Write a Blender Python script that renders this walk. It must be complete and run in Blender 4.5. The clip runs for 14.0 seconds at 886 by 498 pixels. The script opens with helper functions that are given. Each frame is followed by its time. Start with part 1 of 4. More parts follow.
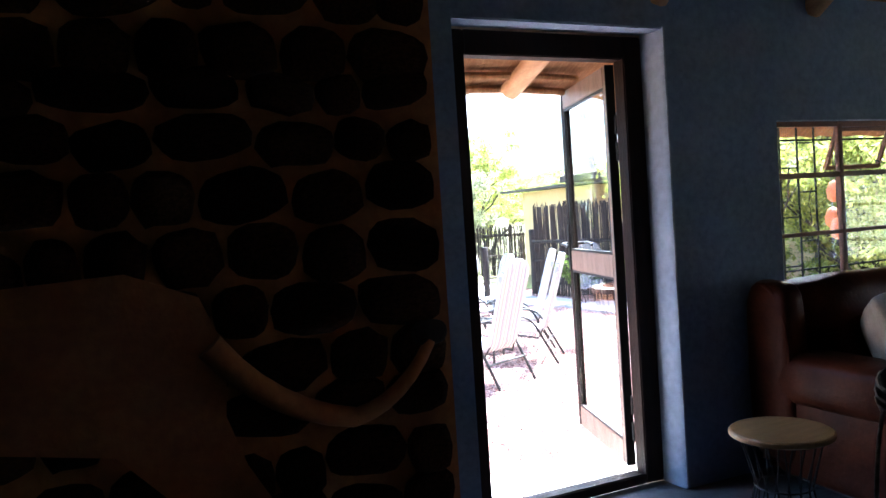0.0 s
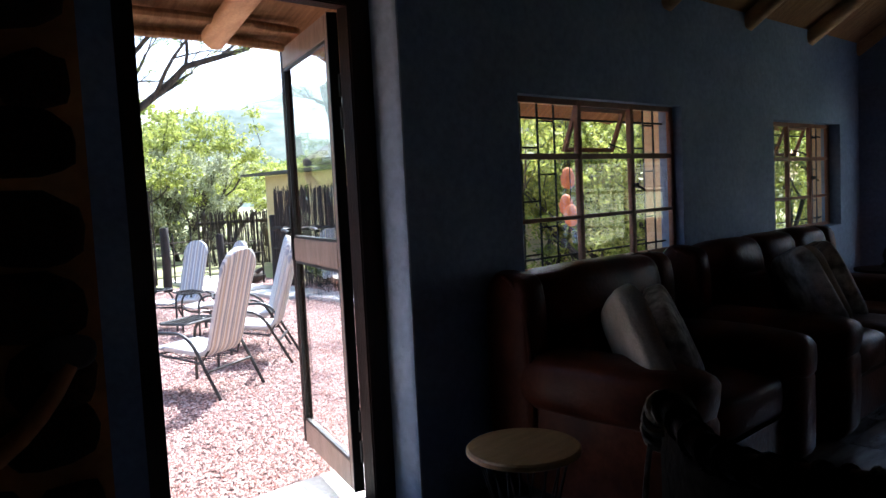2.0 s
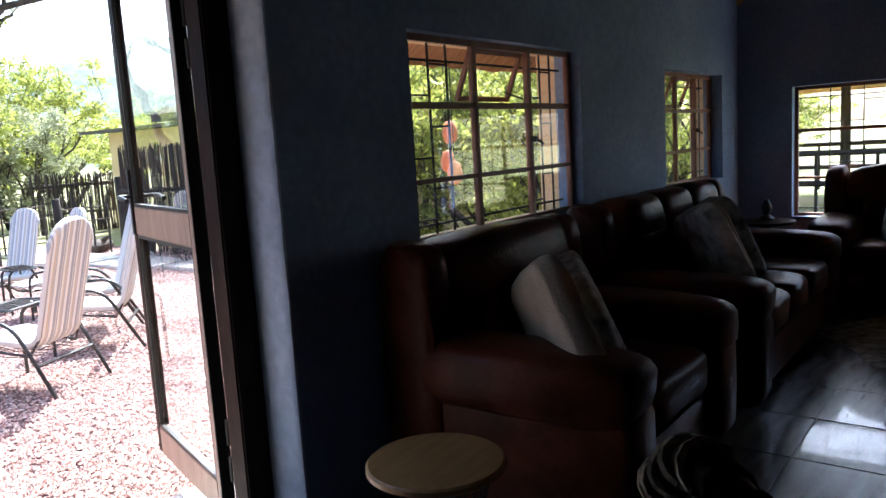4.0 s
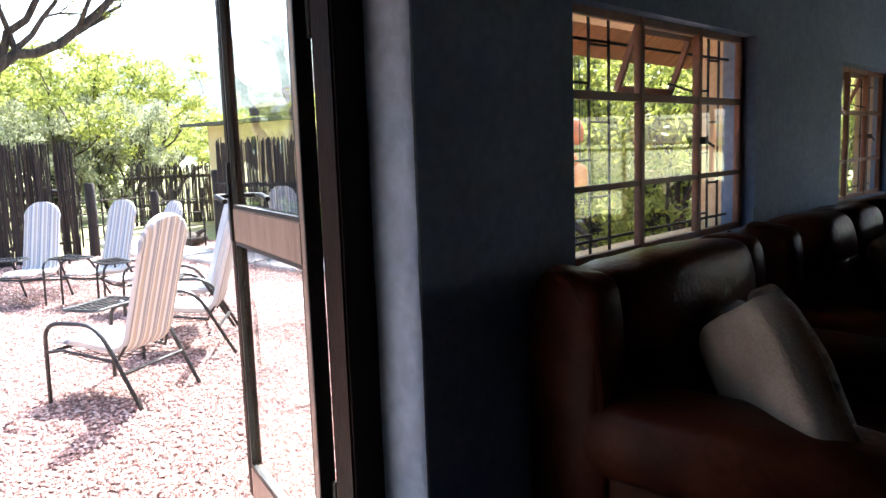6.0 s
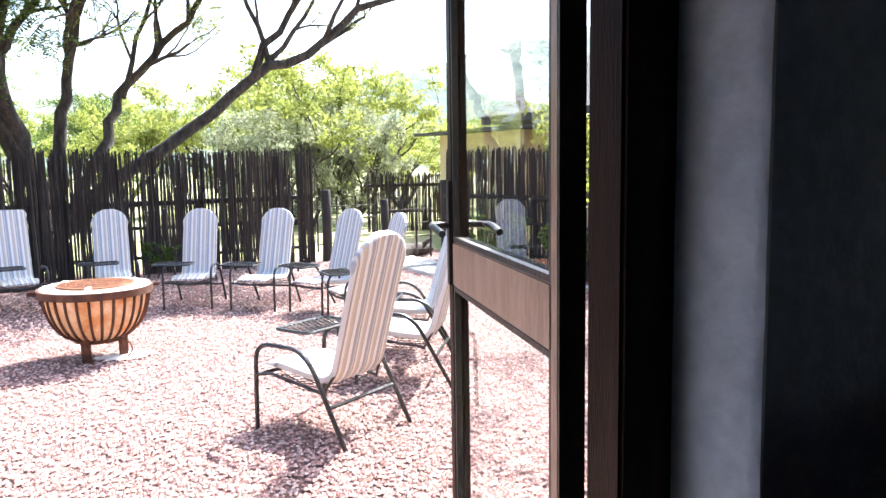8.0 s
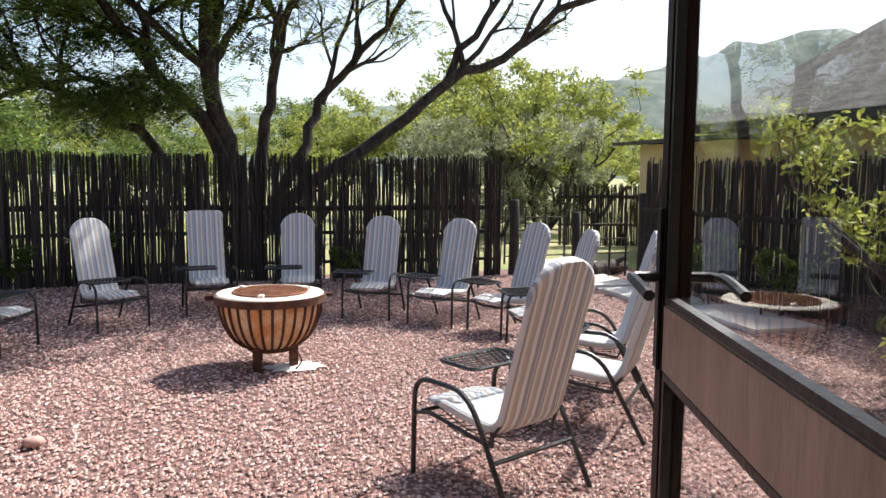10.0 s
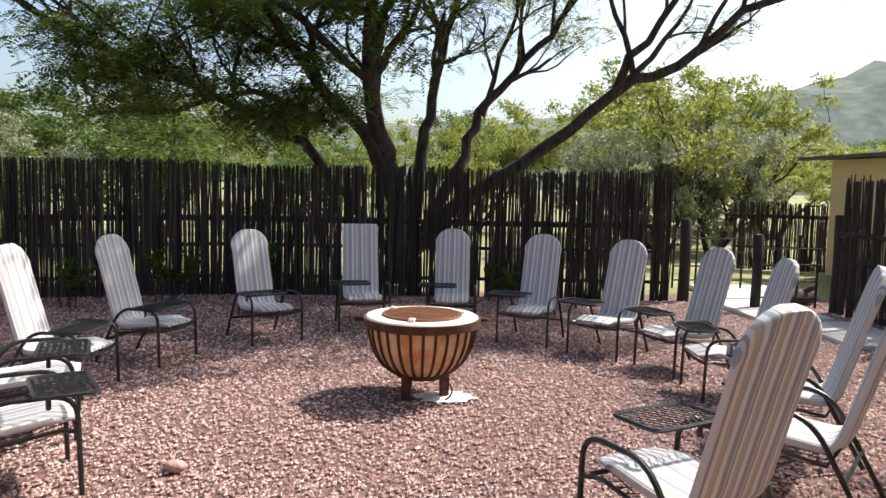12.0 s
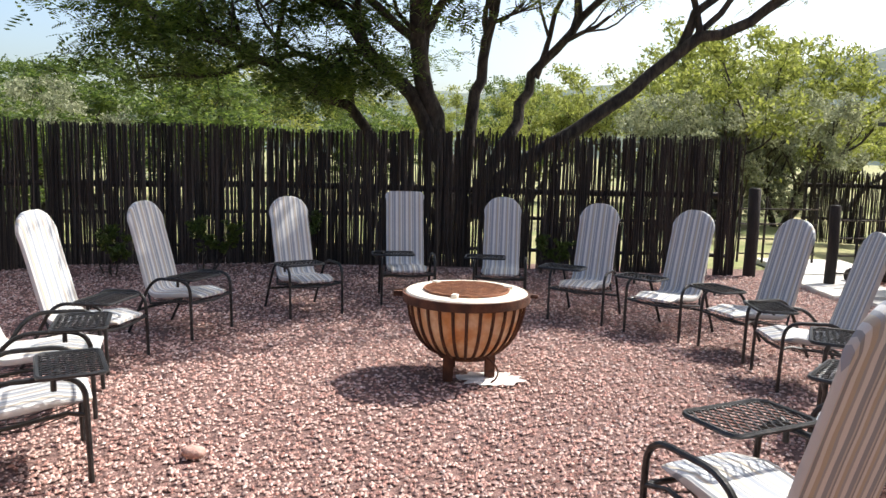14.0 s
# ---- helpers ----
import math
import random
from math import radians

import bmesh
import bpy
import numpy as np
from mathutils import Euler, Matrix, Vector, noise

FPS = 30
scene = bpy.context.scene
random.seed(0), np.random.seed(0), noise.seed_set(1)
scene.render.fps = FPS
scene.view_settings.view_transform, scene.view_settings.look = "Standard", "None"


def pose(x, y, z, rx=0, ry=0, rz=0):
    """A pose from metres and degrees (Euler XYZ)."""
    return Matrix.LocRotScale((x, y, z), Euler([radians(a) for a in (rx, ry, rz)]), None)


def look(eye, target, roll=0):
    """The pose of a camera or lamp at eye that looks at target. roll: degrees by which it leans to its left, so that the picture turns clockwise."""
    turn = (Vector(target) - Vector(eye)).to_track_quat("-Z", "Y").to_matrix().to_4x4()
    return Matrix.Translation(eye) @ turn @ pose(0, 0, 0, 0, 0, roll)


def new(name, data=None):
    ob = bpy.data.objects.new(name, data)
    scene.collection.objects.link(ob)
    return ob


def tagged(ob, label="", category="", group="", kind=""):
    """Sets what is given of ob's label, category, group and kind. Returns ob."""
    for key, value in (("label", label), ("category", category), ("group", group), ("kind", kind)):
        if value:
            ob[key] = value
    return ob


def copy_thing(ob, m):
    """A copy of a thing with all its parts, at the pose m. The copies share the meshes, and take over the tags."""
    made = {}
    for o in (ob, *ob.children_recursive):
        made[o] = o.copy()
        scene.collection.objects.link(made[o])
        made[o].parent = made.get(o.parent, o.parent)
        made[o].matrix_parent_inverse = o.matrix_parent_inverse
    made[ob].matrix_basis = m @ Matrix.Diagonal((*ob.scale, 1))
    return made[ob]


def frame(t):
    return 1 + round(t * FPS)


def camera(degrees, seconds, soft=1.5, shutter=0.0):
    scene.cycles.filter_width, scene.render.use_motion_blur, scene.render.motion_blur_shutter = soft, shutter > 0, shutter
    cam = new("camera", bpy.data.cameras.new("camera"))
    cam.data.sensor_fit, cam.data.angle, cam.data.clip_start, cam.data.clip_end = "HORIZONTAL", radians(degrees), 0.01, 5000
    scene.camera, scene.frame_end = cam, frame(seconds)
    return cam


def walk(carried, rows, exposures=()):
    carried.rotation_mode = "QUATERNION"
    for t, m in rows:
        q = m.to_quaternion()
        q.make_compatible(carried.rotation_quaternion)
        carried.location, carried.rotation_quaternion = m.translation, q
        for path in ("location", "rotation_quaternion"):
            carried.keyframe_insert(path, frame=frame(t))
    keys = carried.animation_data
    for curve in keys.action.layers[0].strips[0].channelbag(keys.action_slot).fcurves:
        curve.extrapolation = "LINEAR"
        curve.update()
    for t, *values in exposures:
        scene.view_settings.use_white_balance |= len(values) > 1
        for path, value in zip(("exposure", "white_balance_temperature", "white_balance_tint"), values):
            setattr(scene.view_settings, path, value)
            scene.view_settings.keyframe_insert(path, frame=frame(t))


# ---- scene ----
cam = camera(61.0, 14.0)
PATH = [
    (0, (-1.09, 0.541, 1.423), (-0.279, 2.368, 1.351), -3.8),
    (0.5, (-0.98, 0.716, 1.417), (-0.027, 2.472, 1.337), -3.7),
    (1, (-0.783, 0.797, 1.389), (0.265, 2.498, 1.301), -3.3),
    (1.5, (-0.683, 0.882, 1.386), (0.497, 2.492, 1.275), -2.6),
    (2, (-0.593, 1.025, 1.382), (0.757, 2.494, 1.237), -2.9),
    (2.5, (-0.544, 1.136, 1.373), (0.927, 2.477, 1.171), -3.6),
    (3, (-0.482, 1.204, 1.363), (1.049, 2.469, 1.129), -3.3),
    (3.2, (-0.448, 1.237, 1.382), (1.101, 2.477, 1.128), -3.0),
    (5.3, (-0.057, 1.825, 1.381), (1.525, 3.016, 1.101), -3.7),
    (5.5, (-0.052, 1.86, 1.379), (1.498, 3.093, 1.102), -3.2),
    (6, (0.032, 1.988, 1.382), (1.464, 3.359, 1.117), -2.0),
    (6.5, (0.137, 2.136, 1.38), (1.466, 3.61, 1.129), -1.1),
    (7, (0.185, 2.311, 1.376), (1.446, 3.845, 1.139), -2.8),
    (7.5, (0.318, 2.492, 1.391), (1.464, 4.113, 1.155), -2.8),
    (8, (0.441, 2.635, 1.398), (1.415, 4.368, 1.176), -0.9),
    (8.2, (0.483, 2.675, 1.399), (1.395, 4.441, 1.183), -0.7),
    (10.3, (0.751, 3.273, 1.419), (1.17, 5.219, 1.22), 1.4),
    (10.5, (0.76, 3.32, 1.434), (1.112, 5.278, 1.233), 2.1),
    (11, (0.772, 3.449, 1.439), (0.989, 5.427, 1.234), 2.3),
    (11.5, (0.771, 3.599, 1.439), (0.917, 5.585, 1.254), 2.0),
    (12, (0.762, 3.688, 1.44), (0.868, 5.678, 1.268), 1.3),
    (12.5, (0.758, 3.775, 1.411), (0.827, 5.766, 1.233), 1.2),
    (13, (0.811, 3.921, 1.414), (0.843, 5.907, 1.178), 0.5),
    (13.5, (0.827, 4.033, 1.41), (0.834, 6.016, 1.151), 1.0),
    (14, (0.819, 4.102, 1.408), (0.788, 6.085, 1.151), 1.4),
]
EXPOSURES = [(0, 3.55, 5250, 8), (0.8, 2.5, 5350, 8), (1.6, 2.1, 5400, 8), (3.0, 2.15, 5450, 8), (5.3, 2.95, 5750, 8), (6.5, 2.5, 5850, 8),
             (8.2, 2.35, 5850, 8), (9.2, 1.35, 5950, 8), (10.3, 0.80, 6300, 9), (11.2, 0.74, 6350, 9), (12.1, 0.66, 6350, 9), (14, 0.80, 6350, 9)]
walk(cam, [(t, look(eye, target, roll)) for t, eye, target, roll in PATH], EXPOSURES)

# ---- world and sun ----
world = bpy.data.worlds.new("world")
scene.world = world
world.use_nodes = True
wn = world.node_tree.nodes
sky = wn.new("ShaderNodeTexSky")
sky.sky_type = 'NISHITA'
sky.sun_disc = False
SUN_EL, SUN_AZ = radians(50), math.atan2(0.87, 0.49)
sky.sun_elevation, sky.sun_rotation = SUN_EL, SUN_AZ
sky.air_density, sky.dust_density = 1.0, 3.5
world.node_tree.links.new(sky.outputs[0], wn["Background"].inputs[0])
wn["Background"].inputs[1].default_value = 0.15
sun_data = bpy.data.lights.new("sun", 'SUN')
sun_data.energy, sun_data.angle, sun_data.color = 5.0, radians(0.55), (1.0, 0.95, 0.87)
sun = new("sun", sun_data)
sun.matrix_world = look((0, 0, 0), (-0.87 * math.cos(SUN_EL), -0.49 * math.cos(SUN_EL), -math.sin(SUN_EL)))


# ---- materials ----
def mat(name, a, b, scale=6.0, rough=0.8, bump=0.3, bscale=60.0, metal=0.0, stretch=(1, 1, 1), fine=0.35, rnd=0.0, coat=0.0):
    """Two colours mixed by large stains and fine grain, with relief."""
    m = bpy.data.materials.new(name)
    m.use_nodes = True
    nt = m.node_tree
    n, l = nt.nodes, nt.links
    p = n["Principled BSDF"]
    tc, mp = n.new("ShaderNodeTexCoord"), n.new("ShaderNodeMapping")
    mp.inputs["Scale"].default_value = stretch
    l.new(tc.outputs["Object"], mp.inputs[0])
    n1, n2, mx, mx2 = n.new("ShaderNodeTexNoise"), n.new("ShaderNodeTexNoise"), n.new("ShaderNodeMix"), n.new("ShaderNodeMix")
    for nn, s in ((n1, scale), (n2, bscale)):
        nn.inputs["Scale"].default_value = s
        nn.inputs["Detail"].default_value = 5
        l.new(mp.outputs[0], nn.inputs["Vector"])
    rp = n.new("ShaderNodeValToRGB")
    rp.color_ramp.elements[0].position, rp.color_ramp.elements[1].position = 0.35, 0.68
    l.new(n1.outputs[0], rp.inputs[0])
    mx.data_type = mx2.data_type = 'RGBA'
    mx.inputs[6].default_value, mx.inputs[7].default_value = (*a, 1), (*b, 1)
    l.new(rp.outputs[0], mx.inputs[0])
    mx2.blend_type = 'OVERLAY'
    mx2.inputs[0].default_value = fine
    l.new(mx.outputs[2], mx2.inputs[6])
    l.new(n2.outputs[0], mx2.inputs[7])
    out = mx2.outputs[2]
    if rnd:
        oi, hs, mr = n.new("ShaderNodeObjectInfo"), n.new("ShaderNodeHueSaturation"), n.new("ShaderNodeMapRange")
        mr.inputs[3].default_value, mr.inputs[4].default_value = 1 - rnd, 1 + rnd
        l.new(oi.outputs["Random"], mr.inputs[0])
        l.new(mr.outputs[0], hs.inputs["Value"])
        l.new(out, hs.inputs["Color"])
        out = hs.outputs[0]
    l.new(out, p.inputs["Base Color"])
    p.inputs["Roughness"].default_value, p.inputs["Metallic"].default_value = rough, metal
    p.inputs["Coat Weight"].default_value = coat
    if bump:
        bp = n.new("ShaderNodeBump")
        bp.inputs["Strength"].default_value, bp.inputs["Distance"].default_value = bump, 0.01
        l.new(n2.outputs[0], bp.inputs["Height"])
        l.new(bp.outputs[0], p.inputs["Normal"])
    return m


def island_mat(name, cols, rough=0.85, leaf=0.0, scale=0.0):
    """Colour picked per joined piece."""
    m = bpy.data.materials.new(name)
    m.use_nodes = True
    n, l = m.node_tree.nodes, m.node_tree.links
    p = n["Principled BSDF"]
    g, r = n.new("ShaderNodeNewGeometry"), n.new("ShaderNodeValToRGB")
    e = r.color_ramp.elements
    while len(e) < len(cols):
        e.new(0.5)
    for i, c in enumerate(cols):
        e[i].position, e[i].color = i / (len(cols) - 1), (*c, 1)
    l.new(g.outputs["Random Per Island"], r.inputs[0])
    out = r.outputs[0]
    if scale:
        tc, nz, mx = n.new("ShaderNodeTexCoord"), n.new("ShaderNodeTexNoise"), n.new("ShaderNodeMix")
        nz.inputs["Scale"].default_value = scale
        nz.inputs["Detail"].default_value = 4
        l.new(tc.outputs["Object"], nz.inputs["Vector"])
        mx.data_type, mx.blend_type = 'RGBA', 'OVERLAY'
        mx.inputs[0].default_value = 0.5
        l.new(out, mx.inputs[6])
        l.new(nz.outputs[0], mx.inputs[7])
        out = mx.outputs[2]
    l.new(out, p.inputs["Base Color"])
    p.inputs["Roughness"].default_value = rough
    if leaf:
        t, ms = n.new("ShaderNodeBsdfTranslucent"), n.new("ShaderNodeMixShader")
        l.new(out, t.inputs[0])
        ms.inputs[0].default_value = leaf
        l.new(p.outputs[0], ms.inputs[1])
        l.new(t.outputs[0], ms.inputs[2])
        l.new(ms.outputs[0], n["Material Output"].inputs[0])
    return m


def stripe_mat(name):
    m = mat(name, (0.62, 0.62, 0.62), (0.7, 0.7, 0.7), 5, 0.9, 0.25, 300, fine=0.15)
    n, l = m.node_tree.nodes, m.node_tree.links
    p = n["Principled BSDF"]
    old = p.inputs["Base Color"].links[0].from_socket
    tc, sx, mth, fr, rp, mx = (n.new("ShaderNode" + k) for k in ("TexCoord", "SeparateXYZ", "Math", "Math", "ValToRGB", "Mix"))
    l.new(tc.outputs["Object"], sx.inputs[0])
    mth.operation, fr.operation = 'MULTIPLY_ADD', 'FRACT'
    mth.inputs[1].default_value, mth.inputs[2].default_value = 9.5, 0.28 + 20
    l.new(sx.outputs[0], mth.inputs[0])
    l.new(mth.outputs[0], fr.inputs[0])
    l.new(fr.outputs[0], rp.inputs[0])
    rp.color_ramp.interpolation = 'CONSTANT'
    e = rp.color_ramp.elements
    stops = ((0, (0.78, 0.77, 0.75)), (0.2, (0.36, 0.38, 0.42)), (0.42, (0.62, 0.6, 0.57)), (0.5, (0.33, 0.34, 0.36)),
             (0.58, (0.75, 0.74, 0.72)), (0.72, (0.56, 0.49, 0.40)), (0.88, (0.44, 0.45, 0.47)))
    while len(e) < len(stops):
        e.new(0.9)
    for i, (q, c) in enumerate(stops):
        e[i].position, e[i].color = q, (*c, 1)
    mx.data_type, mx.blend_type = 'RGBA', 'MULTIPLY'
    mx.inputs[0].default_value = 0.6
    l.new(rp.outputs[0], mx.inputs[6])
    l.new(old, mx.inputs[7])
    l.new(mx.outputs[2], p.inputs["Base Color"])
    return m


def glass_mat():
    m = bpy.data.materials.new("glass")
    m.use_nodes = True
    p = m.node_tree.nodes["Principled BSDF"]
    p.inputs["Base Color"].default_value = (1, 1, 1, 1)
    p.inputs["Roughness"].default_value, p.inputs["Transmission Weight"].default_value, p.inputs["IOR"].default_value = 0.0, 1.0, 1.45
    return m


BLUE = mat("blue_plaster", (0.165, 0.225, 0.335), (0.21, 0.28, 0.40), 2.5, 0.75, 0.35, 35)
TAN = mat("tan_plaster", (0.62, 0.47, 0.26), (0.70, 0.55, 0.33), 2, 0.85, 0.3, 40)
MORTAR = mat("mortar", (0.24, 0.085, 0.022), (0.38, 0.155, 0.048), 4, 0.9, 0.6, 25)
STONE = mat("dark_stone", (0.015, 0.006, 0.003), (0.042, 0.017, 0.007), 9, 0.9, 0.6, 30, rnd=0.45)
TILE = mat("floor_tile", (0.12, 0.125, 0.135), (0.24, 0.245, 0.26), 3, 0.16, 0.12, 40, stretch=(1, 6, 1), rnd=0.08, coat=0.5)
GROUT = mat("grout", (0.08, 0.08, 0.08), (0.12, 0.12, 0.12), 8, 0.9)
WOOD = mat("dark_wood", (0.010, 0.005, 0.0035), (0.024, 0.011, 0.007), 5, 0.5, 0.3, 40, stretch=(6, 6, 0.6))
LEAFW = mat("door_wood", (0.20, 0.13, 0.09), (0.28, 0.19, 0.14), 5, 0.45, 0.25, 40, stretch=(4, 4, 0.6))
WFRAME = mat("window_brown", (0.20, 0.085, 0.045), (0.27, 0.12, 0.065), 6, 0.5, 0.2, 50)
BLACK = mat("black_iron", (0.015, 0.015, 0.016), (0.03, 0.028, 0.026), 10, 0.45, 0.2, 80, metal=0.6)
CHAIRM = mat("chair_steel", (0.02, 0.02, 0.021), (0.05, 0.048, 0.046), 14, 0.38, 0.15, 90, metal=0.5)
STRIPE = stripe_mat("striped_cushion")
GLASS = glass_mat()
LEATHER = mat("brown_leather", (0.032, 0.008, 0.004), (0.10, 0.027, 0.012), 4, 0.36, 0.2, 45)
WICKER = mat("dark_wicker", (0.006, 0.005, 0.004), (0.016, 0.012, 0.009), 30, 0.95, 0.5, 60)
GRATE = mat("grate_rust", (0.16, 0.065, 0.035), (0.30, 0.13, 0.065), 14, 0.85, 0.5, 70, metal=0.2)
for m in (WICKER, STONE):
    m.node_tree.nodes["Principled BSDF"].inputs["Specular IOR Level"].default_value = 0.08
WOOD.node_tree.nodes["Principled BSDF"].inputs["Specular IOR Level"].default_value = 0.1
LEATHER.node_tree.nodes["Principled BSDF"].inputs["Specular IOR Level"].default_value = 0.06
HIDE = mat("cream_cushion", (0.29, 0.23, 0.16), (0.42, 0.34, 0.26), 6, 0.85, 0.4, 120)
SPOTPALE = mat("pale_spotted_cushion", (0.16, 0.145, 0.13), (0.72, 0.69, 0.64), 11, 0.85, 0.3, 120)
# paler than BLUE: daylight on the doorway edge is put into the colour
REVEAL = mat("daylit_blue_edge", (0.32, 0.38, 0.47), (0.42, 0.48, 0.57), 4, 0.8, 0.5, 25)
SPOT = mat("patterned_cushion", (0.09, 0.085, 0.08), (0.55, 0.52, 0.47), 16, 0.85, 0.3, 120)
PINE = mat("pale_wood", (0.33, 0.17, 0.05), (0.43, 0.24, 0.085), 6, 0.5, 0.2, 60, stretch=(1, 8, 1))
ZEBRA = mat("woven_bands", (0.06, 0.05, 0.04), (0.40, 0.34, 0.27), 30, 0.85, 0.5, 90)
POLE = mat("pine_pole", (0.46, 0.26, 0.12), (0.60, 0.37, 0.19), 6, 0.6, 0.3, 50, stretch=(4, 1, 4))
THATCH = mat("thatch", (0.26, 0.13, 0.055), (0.40, 0.22, 0.10), 4, 0.95, 1.0, 55, stretch=(14, 1, 1), fine=0.7)
SLATE = mat("dark_thatch", (0.06, 0.055, 0.05), (0.12, 0.105, 0.09), 3, 0.9, 1.0, 40, stretch=(1, 1, 8))
REED = mat("fence_stick", (0.024, 0.017, 0.013), (0.062, 0.046, 0.036), 5, 0.85, 0.5, 60, stretch=(8, 8, 1), rnd=0.5)
REEDS = island_mat("fence_sticks", [(0.010, 0.007, 0.006), (0.022, 0.016, 0.012), (0.10, 0.078, 0.062), (0.016, 0.012, 0.010), (0.055, 0.04, 0.03), (0.012, 0.009, 0.007)], 0.85, 0, 25)
POST = mat("fence_post", (0.012, 0.008, 0.006), (0.032, 0.022, 0.017), 5, 0.8, 0.6, 40, stretch=(5, 5, 1))
BARK = mat("bark", (0.022, 0.017, 0.014), (0.085, 0.066, 0.052), 5, 0.95, 1.0, 22, stretch=(3, 3, 1), fine=0.7)
CLAY = mat("clay_bowl", (0.55, 0.25, 0.085), (0.68, 0.50, 0.32), 7, 0.75, 0.4, 40)
CREAM = mat("cream_rim", (0.66, 0.58, 0.47), (0.74, 0.67, 0.57), 6, 0.8, 0.3, 60)
RUST = mat("rusty_iron", (0.055, 0.024, 0.016), (0.13, 0.055, 0.03), 12, 0.8, 0.5, 70, metal=0.3)
ASH = mat("ash", (0.62, 0.59, 0.55), (0.78, 0.75, 0.72), 9, 0.95, 0.4, 80)
CONC = mat("concrete", (0.52, 0.49, 0.45), (0.63, 0.60, 0.55), 3, 0.9, 0.4, 40)
GRAVEL = mat("gravel_bed", (0.10, 0.055, 0.048), (0.24, 0.14, 0.12), 25, 0.95, 1.0, 110, fine=0.8)
PEBBLE = island_mat("pebbles", [(0.27, 0.125, 0.10), (0.46, 0.26, 0.215), (0.60, 0.41, 0.35), (0.15, 0.075, 0.06), (0.68, 0.53, 0.47), (0.38, 0.21, 0.175)], 0.85, 0, 60)
GROUND = mat("ground", (0.16, 0.19, 0.055), (0.32, 0.27, 0.14), 0.6, 0.95, 0.6, 12)
LEAF1 = island_mat("acacia_leaf", [(0.035, 0.06, 0.012), (0.085, 0.13, 0.025), (0.18, 0.235, 0.045), (0.06, 0.095, 0.018)], 0.55, 0.55)
LEAF2 = island_mat("bright_leaf", [(0.10, 0.12, 0.02), (0.24, 0.27, 0.05), (0.40, 0.42, 0.10), (0.16, 0.19, 0.035)], 0.6, 0.5)
LEAF3 = island_mat("grey_leaf", [(0.12, 0.13, 0.07), (0.27, 0.29, 0.16), (0.42, 0.43, 0.27), (0.20, 0.22, 0.12)], 0.7, 0.4)
HILLM = mat("hill", (0.07, 0.095, 0.075), (0.145, 0.17, 0.135), 0.08, 1.0, 0.0, 0.2)
PINKSTONE = mat("pink_stone", (0.36, 0.22, 0.18), (0.48, 0.31, 0.26), 12, 0.9, 0.6, 60)
ORANGE = mat("orange_clay", (0.55, 0.16, 0.05), (0.62, 0.21, 0.07), 6, 0.7)
LION = mat("tawny_paint", (0.27, 0.09, 0.024), (0.38, 0.145, 0.042), 3, 0.85, 0.5, 25)
DARKP = mat("dark_paint", (0.03, 0.02, 0.015), (0.05, 0.035, 0.025), 5, 0.85, 0.4, 30)


